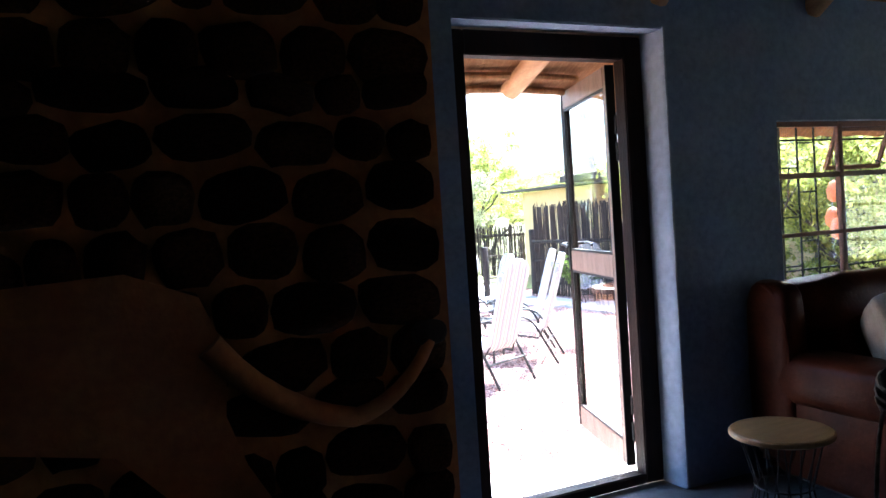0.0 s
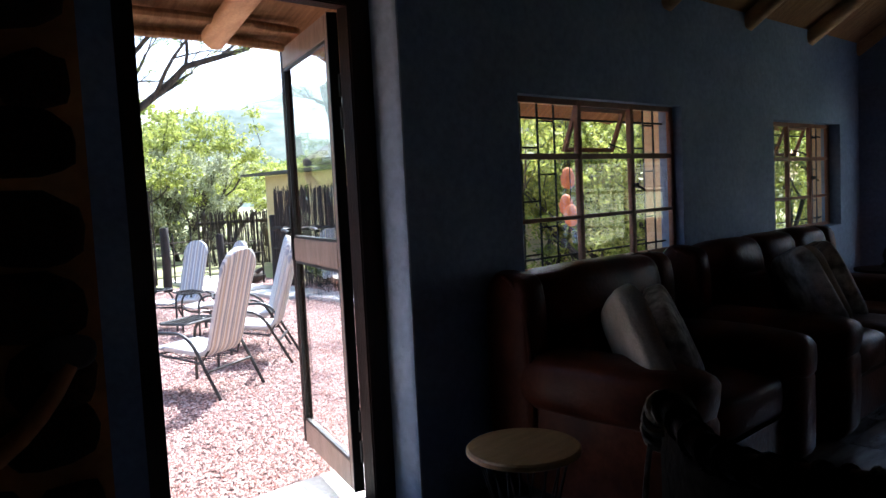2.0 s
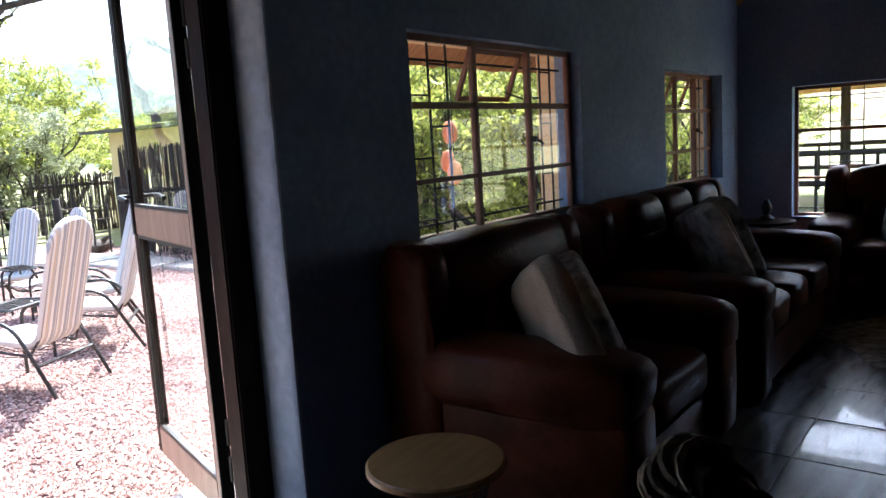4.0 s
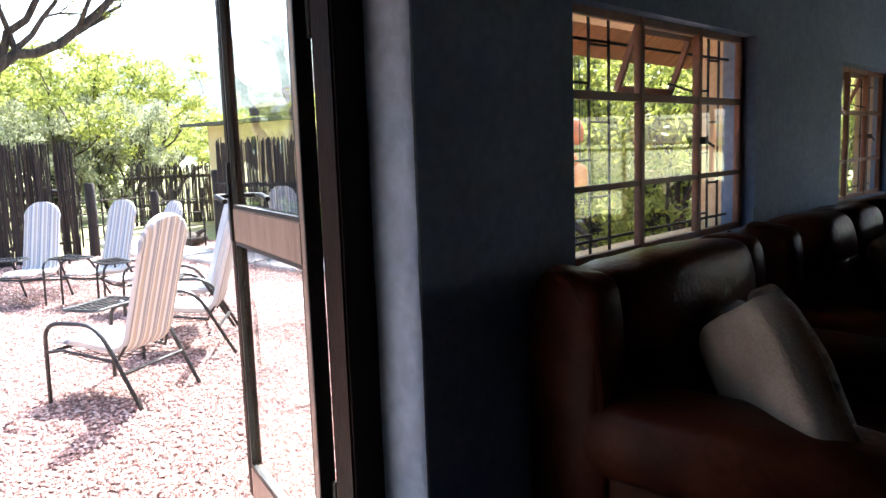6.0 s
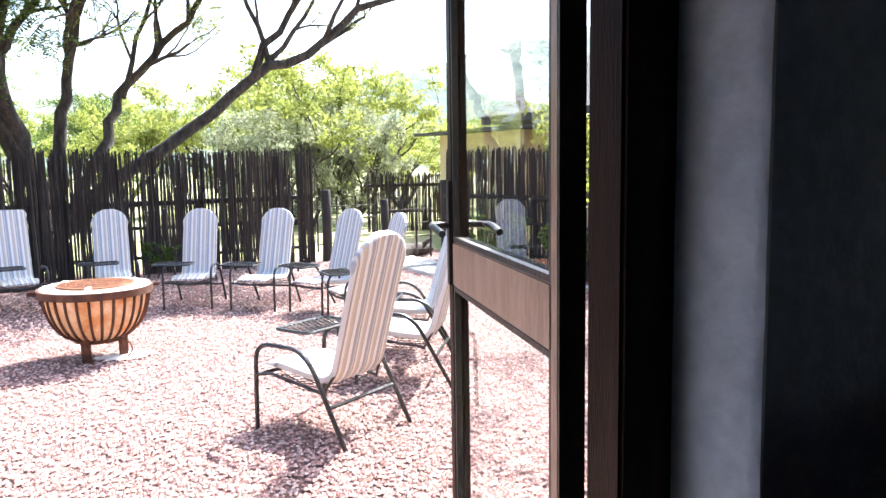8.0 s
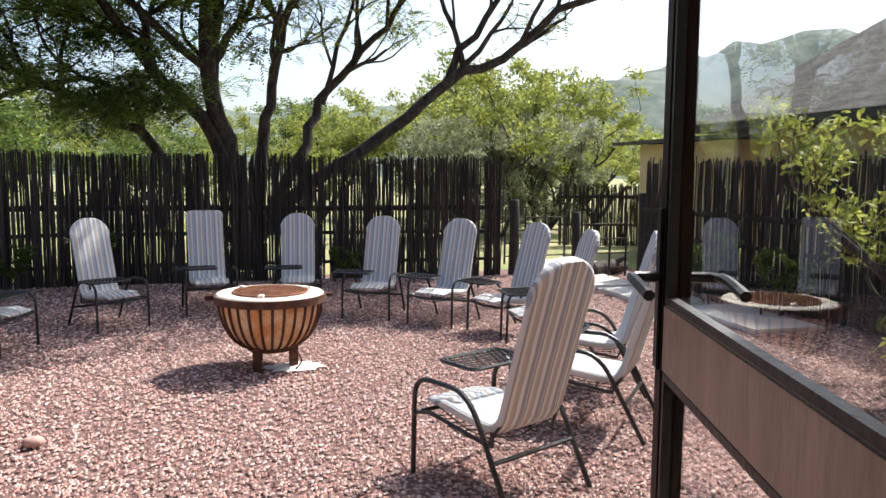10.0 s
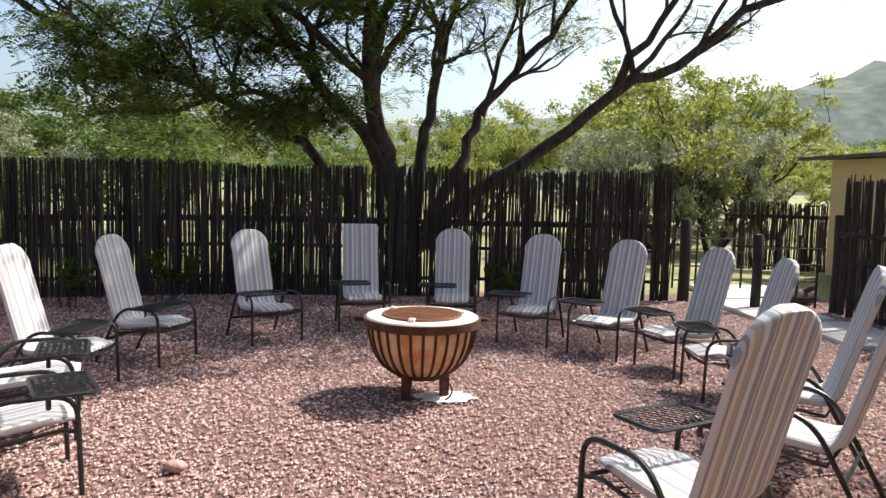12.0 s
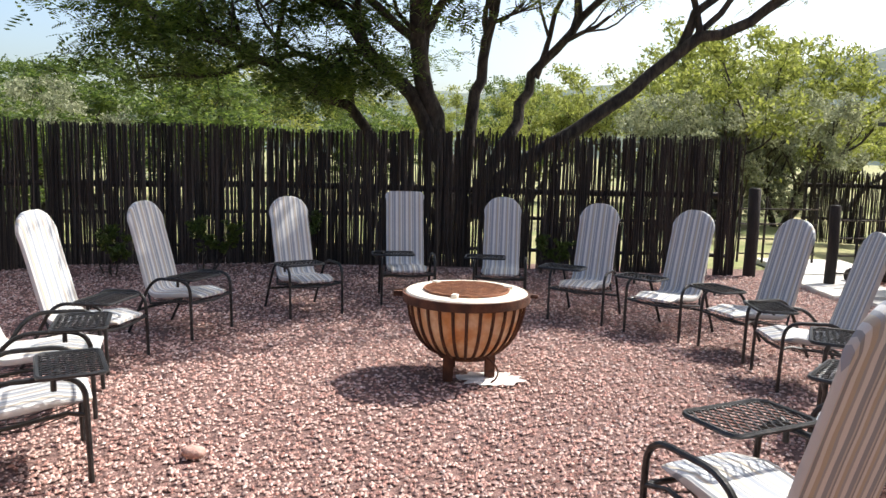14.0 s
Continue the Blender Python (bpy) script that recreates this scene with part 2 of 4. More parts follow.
# ---- mesh tools ----
class Geo:
    def __init__(self):
        self.v, self.f = [], []

    def add(self, v, f):
        o = len(self.v)
        self.v += [tuple(p) for p in v]
        self.f += [tuple(i + o for i in q) for q in f]
        return self

    def box(self, x0, x1, y0, y1, z0, z1, c=0.0):
        """A box, with its edges cut by c."""
        if c <= 0:
            v = [(x, y, z) for z in (z0, z1) for y in (y0, y1) for x in (x0, x1)]
            return self.add(v, [(0, 2, 3, 1), (4, 5, 7, 6), (0, 1, 5, 4), (2, 6, 7, 3), (0, 4, 6, 2), (1, 3, 7, 5)])
        bm = bmesh.new()
        g = bmesh.ops.create_cube(bm, size=1)
        for w in g["verts"]:
            w.co = Vector(((x0 + x1) / 2 + w.co.x * (x1 - x0), (y0 + y1) / 2 + w.co.y * (y1 - y0), (z0 + z1) / 2 + w.co.z * (z1 - z0)))
        bmesh.ops.bevel(bm, geom=bm.edges[:], offset=c, segments=2, affect='EDGES')
        bm.verts.index_update()
        self.add([w.co[:] for w in bm.verts], [[w.index for w in q.verts] for q in bm.faces])
        bm.free()
        return self

    def tube(self, pts, r, n=8, caps=True):
        """A round bar along pts; r is a radius or one for each point."""
        pts = [Vector(p) for p in pts]
        rs = r if isinstance(r, (list, tuple)) else [r] * len(pts)
        up, vs = None, []
        for i, p in enumerate(pts):
            d = (pts[min(i + 1, len(pts) - 1)] - pts[max(i - 1, 0)]).normalized()
            if up is None:
                up = d.orthogonal().normalized()
            up = (up - d * up.dot(d)).normalized()
            s = d.cross(up)
            vs += [p + (up * math.cos(a) + s * math.sin(a)) * rs[i] for a in (2 * math.pi * k / n for k in range(n))]
        m = len(pts)
        fs = [(i * n + k, i * n + (k + 1) % n, (i + 1) * n + (k + 1) % n, (i + 1) * n + k) for i in range(m - 1) for k in range(n)]
        if caps:
            fs += [tuple(range(n - 1, -1, -1)), tuple(range((m - 1) * n, m * n))]
        return self.add(vs, fs)

    def lathe(self, prof, n=32, c=(0, 0, 0), close=False):
        vs = [(c[0] + r * math.cos(2 * math.pi * k / n), c[1] + r * math.sin(2 * math.pi * k / n), c[2] + z) for r, z in prof for k in range(n)]
        m = len(prof)
        fs = [(i * n + k, i * n + (k + 1) % n, (i + 1) % m * n + (k + 1) % n, (i + 1) % m * n + k) for i in range(m if close else m - 1) for k in range(n)]
        if not close:
            fs += [tuple(range(n - 1, -1, -1)), tuple(range((m - 1) * n, m * n))]
        return self.add(vs, fs)

    def soft(self, c, s, e=0.45, n=14, m=None, dent=0.0, seed=0):
        """A stuffed, rounded block of half sizes s round c."""
        vs, fs = [], []
        pw = lambda q, k: math.copysign(abs(q) ** k, q)
        for i in range(n + 1):
            th = -math.pi / 2 + math.pi * i / n
            for k in range(2 * n):
                ph = math.pi * k / n
                p = Vector((pw(math.cos(th), e) * pw(math.cos(ph), e) * s[0], pw(math.cos(th), e) * pw(math.sin(ph), e) * s[1], pw(math.sin(th), e) * s[2]))
                if dent:
                    p *= 1 + dent * noise.noise(p * 7 + Vector((seed, seed, 0)))
                if m is not None:
                    p = m @ p
                vs.append(p + Vector(c))
        w = 2 * n
        for i in range(n):
            fs += [(i * w + k, i * w + (k + 1) % w, (i + 1) * w + (k + 1) % w, (i + 1) * w + k) for k in range(w)]
        return self.add(vs, fs)

    def mesh(self, name, material, smooth=True):
        me = bpy.data.meshes.new(name)
        me.from_pydata([tuple(p) for p in self.v], [], self.f)
        me.materials.append(material)
        if smooth:
            me.shade_smooth()
            me.set_sharp_from_angle(angle=radians(40))
        me.update()
        return me


def part(name, geo, material, parent=None, label="", smooth=True):
    ob = new(name, geo.mesh(name, material, smooth))
    ob.parent = parent
    return tagged(ob, label)


def thing(name, label, category, group="", m=None, kind=""):
    ob = new(name)
    if m is not None:
        ob.matrix_basis = m
    return tagged(ob, label, category, group, kind)


def arc(p, q, r, n=6):
    """Points that bend from p to q round the corner r."""
    p, q, r = Vector(p), Vector(q), Vector(r)
    return [(1 - t) ** 2 * p + 2 * t * (1 - t) * r + t * t * q for t in (i / n for i in range(n + 1))]


# ---- interior shell ----
FL, WY, OUTY, EX, WX, SY = 0.10, 3.30, 3.56, 6.28, -4.2, -2.6
D0, D1, DT = 0.22, 1.30, 2.25
W1, W2 = (2.0, 3.42, 0.98, 1.82), (4.64, 5.86, 0.98, 1.78)


def wall(name, label, boxes, material):
    g = Geo()
    for b in boxes:
        g.box(*b)
    ob = part(name, g, material, None, label, False)
    return tagged(ob, "", "wall", kind="structure")


def north(y0, y1, name, label, material):
    xs = [(WX - 0.25, D0, 0, 3.1), (D0, D1, DT, 3.1), (D1, W1[0], 0, 3.1), (W1[0], W1[1], 0, W1[2]), (W1[0], W1[1], W1[3], 3.1),
          (W1[1], W2[0], 0, 3.1), (W2[0], W2[1], 0, W2[2]), (W2[0], W2[1], W2[3], 3.1), (W2[1], EX + 0.25, 0, 3.1)]
    return wall(name, label, [(a, b, y0, y1, c, d) for a, b, c, d in xs], material)


north(WY, WY + 0.15, "wall_north", "blue painted plaster wall with door and windows", BLUE)
north(WY + 0.15, OUTY, "wall_north_outside", "tan plastered outer face of the house wall", TAN)
E0, E1, EB, ET = 0.3, 2.88, 0.62, 1.66
wall("wall_east", "blue painted plaster end wall with a window",
     [(EX, EX + 0.25, SY, E0, 0, 5), (EX, EX + 0.25, E0, E1, 0, EB), (EX, EX + 0.25, E0, E1, ET, 5), (EX, EX + 0.25, E1, WY, 0, 5)], BLUE)
wall("wall_west", "blue painted plaster end wall", [(WX - 0.25, WX, SY, WY, 0, 5)], BLUE)
wall("wall_south", "blue painted plaster rear wall", [(WX - 0.25, EX + 0.25, SY - 0.25, SY, 0, 3.1)], BLUE)
# splayed plaster edge beside the door, its daylight painted in as a paler blue
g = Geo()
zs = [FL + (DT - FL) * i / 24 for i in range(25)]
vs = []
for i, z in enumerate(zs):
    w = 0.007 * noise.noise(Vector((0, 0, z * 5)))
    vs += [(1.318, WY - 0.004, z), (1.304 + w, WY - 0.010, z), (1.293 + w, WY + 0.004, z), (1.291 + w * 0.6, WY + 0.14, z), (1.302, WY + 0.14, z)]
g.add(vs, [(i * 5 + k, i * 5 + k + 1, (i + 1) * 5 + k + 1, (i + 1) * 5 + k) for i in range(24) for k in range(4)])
tagged(part("trim_reveal", g, REVEAL, None, "uneven blue plaster edge of the doorway, daylight painted in as paler blue"), "", "trim", kind="structure")
g = Geo().box(D0 - 0.10, D0 + 0.012, WY - 0.014, WY + 0.09, FL, DT + 0.01, 0.006).box(D0 + 0.012, D1, WY - 0.014, WY + 0.08, DT - 0.012, DT + 0.03, 0.006)
tagged(part("trim_doorway", g, BLUE, None, "blue plaster band round the doorway"), "", "trim", kind="structure")

fl = tagged(part("floor", Geo().box(WX, EX, SY, WY + 0.16, -0.1, FL - 0.008), GROUT, None, "grey tiled floor with dark joints", False), "", "floor", kind="structure")
# roof over the room
RZ, EAVE = 4.45, 2.44
g = Geo()
for y0, z0, y1, z1 in ((WY + 0.02, EAVE, 0.3, RZ), (0.3, RZ, SY - 0.1, 2.4)):
    g.add([(WX - 0.3, y0, z0), (EX + 0.3, y0, z0), (EX + 0.3, y1, z1), (WX - 0.3, y1, z1), (WX - 0.3, y0, z0 + 0.25), (EX + 0.3, y0, z0 + 0.25), (EX + 0.3, y1, z1 + 0.25), (WX - 0.3, y1, z1 + 0.25)],
          [(0, 1, 2, 3), (7, 6, 5, 4), (0, 4, 5, 1), (2, 6, 7, 3), (1, 5, 6, 2), (0, 3, 7, 4)])
tagged(part("ceiling", g, THATCH, None, "thatched roof underside in shadow", False), "", "ceiling", kind="structure")
for i in range(11):
    x = WX + 0.5 + i * 1.0
    r = part("rafter", Geo().tube([(x, WY + 0.02, EAVE - 0.05), (x, 0.3, RZ - 0.05)], 0.06, 10), POLE, None)
    tagged(r, "round pine rafter under the thatch", "rafter", "rafters")

# thatched eave outside
g = Geo()
nx = 140
vs, fs = [], []
for i in range(nx + 1):
    x = -6 + (EX + 7) * i / nx
    j = 0.02 * noise.noise(Vector((x * 9, 0, 0)))
    t = min(1, max(0, (x - 1.45) / 0.7))
    e = 2.13 - 0.29 * t * t * (3 - 2 * t)
    vs += [(x, OUTY - 0.1, 2.44), (x, 4.26 + j, e + j), (x, 4.33 + j, e + 0.14), (x, OUTY - 0.1, 2.75)]
for i in range(nx):
    fs += [(i * 4 + k, i * 4 + (k + 1) % 4, (i + 1) * 4 + (k + 1) % 4, (i + 1) * 4 + k) for k in range(4)]
g.add(vs, fs)
tagged(part("eave", g, THATCH, None, "overhanging thatched eave over the door and windows", False), "", "eave", kind="structure")
for y, z in ((3.66, 2.34), (3.86, 2.25), (4.06, 2.17), (4.2, 2.125)):
    b = part("batten", Geo().tube([(-6 + k * 0.35, y, z + 0.006 * math.sin(k * 2.3)) for k in range(22)], 0.022, 8), THATCH, None)
    tagged(b, "thin pole batten tied under the thatch", "batten", "eave battens")
for x in (-3.2, -2.0, -0.75, 0.98, 2.25, 3.5, 4.7, 5.9):
    b = part("eave_rafter", Geo().tube([(x - 0.02, OUTY - 0.05, 2.33), (x, 4.16, 2.115)], [0.06, 0.055], 14), POLE, None)
    tagged(b, "peeled pine rafter end under the eave", "rafter", "eave rafters")


# ---- door ----
fr = thing("door_frame", "dark stained wooden door frame in the doorway", "door frame", kind="structure")
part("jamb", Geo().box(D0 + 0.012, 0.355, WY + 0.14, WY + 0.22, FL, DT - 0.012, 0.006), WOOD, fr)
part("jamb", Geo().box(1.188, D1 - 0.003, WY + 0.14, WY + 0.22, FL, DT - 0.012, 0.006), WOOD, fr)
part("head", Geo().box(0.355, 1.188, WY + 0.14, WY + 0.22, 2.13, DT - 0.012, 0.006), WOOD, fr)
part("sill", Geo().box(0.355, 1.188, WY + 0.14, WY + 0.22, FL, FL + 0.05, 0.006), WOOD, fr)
HX, HY, LW, LH = 1.192, 3.56, 0.79, 1.97
LA = math.degrees(math.atan2(4.31 - HY, 1.425 - HX))
lf = thing("glazed_door", "open wooden glazed door with two panes and mid rail", "door", m=pose(HX, HY, FL + 0.06, 0, 0, LA))
T = 0.022
for nm, b in (("stile", (0, 0.035, -T, T, 0, LH)), ("stile", (LW - 0.045, LW, -T, T, 0, LH)), ("top_rail", (0.035, LW - 0.045, -T, T, LH - 0.10, LH)),
              ("mid_rail", (0.035, LW - 0.045, -T, T, 0.93, 1.045)), ("bottom_rail", (0.035, LW - 0.045, -T, T, 0, 0.12))):
    # outer stile takes the near-black wood: its shade is painted into the colour
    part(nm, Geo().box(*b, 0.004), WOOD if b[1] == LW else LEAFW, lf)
for z0, z1 in ((0.12, 0.93), (1.045, LH - 0.10)):
    p = part("pane", Geo().box(0.03, LW - 0.04, -0.002, 0.002, z0 - 0.005, z1 + 0.005), GLASS, lf, "clear glass", False)
    p.visible_shadow = False
    part("glazing_bead", Geo().box(0.035, 0.047, 0.004, 0.02, z0, z1).box(LW - 0.057, LW - 0.045, 0.004, 0.02, z0, z1).box(0.047, LW - 0.057, 0.004, 0.02, z1 - 0.012, z1).box(0.047, LW - 0.057, 0.004, 0.02, z0, z0 + 0.012), BLACK, lf, "", False)
hd = part("handle", Geo().box(LW - 0.035, LW - 0.008, T, T + 0.006, 0.93, 1.2, 0.002).box(LW - 0.035, LW - 0.008, -T - 0.006, -T, 0.93, 1.2, 0.002), BLACK, lf, "black lever handle on a long plate")
for s in (1, -1):
    part("lever", Geo().tube([(LW - 0.022, s * T, 1.085), (LW - 0.022, s * (T + 0.04), 1.085)] + arc((LW - 0.03, s * (T + 0.05), 1.085), (LW - 0.16, s * (T + 0.05), 1.075), (LW - 0.06, s * (T + 0.055), 1.09)), 0.009, 8), BLACK, hd)
# black strip that paints in the shade on the leaf's hinge side
part("shaded_hinge_edge", Geo().box(-0.006, 0, -T, T, 0, LH), BLACK, lf, "", False)
for z in (0.17, 0.3, 1.55, 1.68):
    part("hinge", Geo().tube([(-0.012, -0.02, z - 0.045), (-0.012, -0.02, z + 0.045)], 0.011, 10).box(-0.012, 0.05, -T - 0.004, -T, z - 0.04, z + 0.04), BLACK, lf)
tagged(part("doorstep", Geo().box(0.0, 1.62, WY + 0.16, 4.06, -0.05, 0.075, 0.015), CONC, None, "pale concrete doorstep before the door"), "", "step", kind="structure")


# ---- windows ----
def window(name, x0, x1, z0, z1, y, label, m=None):
    """A brown steel window: three lights wide, with burglar bars outside."""
    w = thing(name, label, "window", kind="structure", m=m)
    f = 0.028
    cols = [x0 + f / 2, x0 + (x1 - x0) * 0.37, x0 + (x1 - x0) * 0.70, x1 - f / 2]
    h = z1 - z0
    rows = [z0 + f / 2, z0 + h * 0.30, z0 + h * 0.665, z1 - f / 2]
    for x in cols:
        part("window_frame", Geo().box(x - f / 2, x + f / 2, y - 0.016, y + 0.016, z0, z1, 0.003), WFRAME, w)
    for zz in rows:
        for a, b in zip(cols, cols[1:]):
            t = f * 0.36 if zz in rows[1:2] else f / 2
            part("glazing_bar", Geo().box(a + f / 2, b - f / 2, y - 0.013, y + 0.013, zz - t, zz + t, 0.002), WFRAME, w)
    for a, b in zip(cols, cols[1:]):
        for c, d in zip(rows, rows[1:]):
            tilt = (a, c) == (cols[1], rows[2])
            if tilt:
                continue
            p = part("pane", Geo().box(a, b, y - 0.0015, y + 0.0015, c, d), GLASS, w, "", False)
            p.visible_shadow = False
    # tilted-out top light
    a, b, c, d = cols[1] + f / 2, cols[2] - f / 2, rows[2] + f / 2, rows[3] - f / 2
    s = part("open_light", Geo().box(a, b, -0.01, 0.01, -0.02, 0).box(a, b, -0.01, 0.01, c - d, c - d + 0.02).box(a, a + 0.02, -0.01, 0.01, c - d + 0.02, -0.02).box(b - 0.02, b, -0.01, 0.01, c - d + 0.02, -0.02), WFRAME, w, "top light tilted open", False)
    s.matrix_basis = pose(0, y + 0.02, d, 22)
    part("stay", Geo().tube([(b - 0.05, y - 0.01, c + 0.02), (b - 0.02, y + 0.11, c + 0.06)], 0.005, 6), BLACK, w)
    part("catch", Geo().box(cols[2] - 0.01, cols[2] + 0.01, y - 0.045, y - 0.016, rows[1] + 0.13, rows[1] + 0.16, 0.003).tube([(cols[2], y - 0.04, rows[1] + 0.145), (cols[2] + 0.06, y - 0.045, rows[1] + 0.12)], 0.006, 6), BLACK, w)
    # burglar bars
    yb = y + 0.05
    for a, b in zip(cols, cols[1:]):
        k = 3 if a != cols[1] else 0
        for i in range(1, k + 1):
            x = a + (b - a) * i / (k + 1) if k else 0
            part("burglar_bar", Geo().box(x - 0.004, x + 0.004, yb - 0.004, yb + 0.004, z0, z1), BLACK, w, "", False)
        if k:
            for i in range(6):
                j = 1 + (i % 2)
                zz = z0 + h * (0.1 + i * 0.155)
                part("burglar_link", Geo().box(a + (b - a) * j / 4, a + (b - a) * (j + 1) / 4, yb - 0.004, yb + 0.004, zz - 0.004, zz + 0.004), BLACK, w, "", False)
    for zz in (z0 + 0.06, z1 - 0.09):
        part("burglar_rail", Geo().box(x0, x1, yb + 0.005, yb + 0.013, zz - 0.005, zz + 0.005), BLACK, w, "", False)
    part("window_sill", Geo().box(x0 - 0.005, x1 + 0.005, WY - 0.03 if m is None else y - 0.1, y - 0.016, z0 - 0.02, z0 + 0.004, 0.004), BLUE, w)
    return w


window("window_1", *W1, WY + 0.07, "brown steel window with black burglar bars over a sofa")
window("window_2", *W2, WY + 0.10, "brown steel window with black burglar bars near the corner")
window("window_3", E0, E1, EB, ET, 0.1, "large steel window with burglar bars in the end wall", m=Matrix.Translation((EX, E0 + E1, 0)) @ pose(0, 0, 0, 0, 0, -90))


# ---- soft furniture ----
def sofa(name, label, seats, m, width):
    s = thing(name, label, "sofa", m=m)
    w = width / 2
    part("base", Geo().box(-w + 0.12, w - 0.12, -0.42, 0.40, 0.04, 0.30, 0.03), LEATHER, s)
    part("back_panel", Geo().box(-w + 0.02, w - 0.02, 0.34, 0.46, 0.05, 0.78, 0.04), LEATHER, s)
    for i, sx in enumerate((-1, 1)):
        a = Geo().soft((sx * (w - 0.13), -0.03, 0.50), (0.15, 0.46, 0.12), 0.5, 14, None, 0.05, i)
        a.soft((sx * (w - 0.13), -0.05, 0.26), (0.115, 0.43, 0.23), 0.28, 12, None, 0.02, i)
        part("arm", a, LEATHER, s)
        part("wing", Geo().soft((sx * (w - 0.06), 0.34, 0.52), (0.075, 0.13, 0.42), 0.4, 12, None, 0.05, i), LEATHER, s)
        part("piping", Geo().tube(arc((sx * (w - 0.005), 0.22, 0.56), (sx * (w - 0.01), 0.36, 0.93), (sx * (w + 0.005), 0.22, 0.9), 10), 0.012, 8), LEATHER, s)
    sw = (width - 0.5) / seats
    for i in range(seats):
        x = -width / 2 + 0.25 + sw * (i + 0.5)
        part("seat_cushion", Geo().soft((x, -0.09, 0.38), (sw / 2 + 0.006, 0.37, 0.10), 0.38, 14, None, 0.05, i * 3), LEATHER, s)
        c = Geo().soft((x, 0.25, 0.58), (sw / 2 + 0.01, 0.15, 0.20), 0.5, 14, Matrix.Rotation(radians(-10), 3, 'X'), 0.06, i * 5)
        c.soft((x, 0.33, 0.80), (sw / 2 + (0.02 if seats > 1 else 0.13), 0.17, 0.15), 0.55, 14, Matrix.Rotation(radians(-8), 3, 'X'), 0.07, i * 7)
        part("back_cushion", c, LEATHER, s)
    for x in (-w + 0.2, w - 0.2):
        for y in (-0.36, 0.36):
            part("foot", Geo().box(x - 0.03, x + 0.03, y - 0.03, y + 0.03, 0, 0.05, 0.006), WOOD, s)
    return s


sofa("club_chair", "overstuffed brown leather club chair under the first window", 1, pose(2.24, 2.79, FL), 1.12)
sofa("long_sofa", "brown leather three-seat sofa between the windows", 3, pose(3.93, 2.76, FL), 1.86)
sofa("armchair", "brown leather armchair before the end window", 1, pose(5.62, 1.98, FL, 0, 0, -90), 1.15)


def cushion(label, m, material, s=0.22):
    c = part("scatter_cushion", Geo().soft((0, 0, 0), (s, 0.06, s), 0.42, 14, None, 0.09, s * 31), material, None)
    c.matrix_basis = m
    tagged(c, label, "cushion", "scatter cushions")


cushion("cream scatter cushion leaning on the leather club chair", pose(1.92, 2.66, 0.735, -18, 24, 44), HIDE, 0.235)
cushion("dark patterned scatter cushion on the leather club chair", pose(2.27, 2.70, 0.70, -24, -12, 36), SPOT, 0.23)
cushion("pale spotted scatter cushion on the long sofa", pose(3.56, 2.66, 0.76, -24, 14, 40), SPOTPALE, 0.24)
cushion("cream scatter cushion on the long sofa", pose(3.84, 2.72, 0.76, -24, 8, 36), HIDE, 0.23)
cushion("brown patterned scatter cushion on the long sofa", pose(4.14, 2.74, 0.76, -24, 4, 34), SPOT, 0.24)
cushion("round patterned cushion on the armchair", pose(5.38, 1.92, 0.74, -20, 5, -85), SPOT, 0.2)

tb = thing("side_table", "small round wooden side table with a wire base", "side table", m=pose(1.27, 2.70, FL))
part("tabletop", Geo().lathe([(0.005, 0.395), (0.185, 0.395), (0.195, 0.402), (0.195, 0.415), (0.188, 0.421), (0.005, 0.421)], 40), PINE, tb)
for k in range(16):
    a = 2 * math.pi * k / 16
    part("wire", Geo().tube([(0.155 * math.cos(a), 0.155 * math.sin(a), 0.394), (0.105 * math.cos(a + 0.15), 0.105 * math.sin(a + 0.15), 0.2), (0.15 * math.cos(a + 0.3), 0.15 * math.sin(a + 0.3), 0.004)], 0.0035, 6), BLACK, tb)
for z, r in ((0.39, 0.155), (0.2, 0.108), (0.005, 0.15)):
    part("ring", Geo().tube([(r * math.cos(2 * math.pi * k / 24), r * math.sin(2 * math.pi * k / 24), z) for k in range(25)], 0.004, 6), BLACK, tb)

wc = thing("wicker_chair", "dark woven tub chair with a banded rope rim", "chair", m=pose(0.90, 1.54, FL))
NS = 40
rim = []
for k in range(NS + 1):
    a = radians(70 + 250 * k / NS)
    rim.append(Vector((0.36 * math.cos(a), 0.34 * math.sin(a), 0.60 + 0.225 * math.sin(math.pi * k / NS) ** 0.5 + 0.07 * math.exp(-((math.degrees(a) - 142) / 16) ** 2))))
part("rim", Geo().tube(rim, 0.026, 10), WOOD, wc)
vs = []
for p in rim:
    vs += [(p.x, p.y, p.z - 0.01), (p.x * 1.0, p.y * 1.0, 0.42), (p.x * 0.88, p.y * 0.88, 0.12), (p.x * 0.8, p.y * 0.8, 0.12), (p.x * 0.92, p.y * 0.92, 0.42), (p.x * 0.93, p.y * 0.93, p.z - 0.01)]
part("shell", Geo().add(vs, [(i * 6 + k, i * 6 + (k + 1) % 6, (i + 1) * 6 + (k + 1) % 6, (i + 1) * 6 + k) for i in range(NS) for k in range(6)]), WICKER, wc)
part("seat", Geo().soft((0.03, 0, 0.36), (0.29, 0.28, 0.07), 0.7, 12, None, 0.03), WICKER, wc)
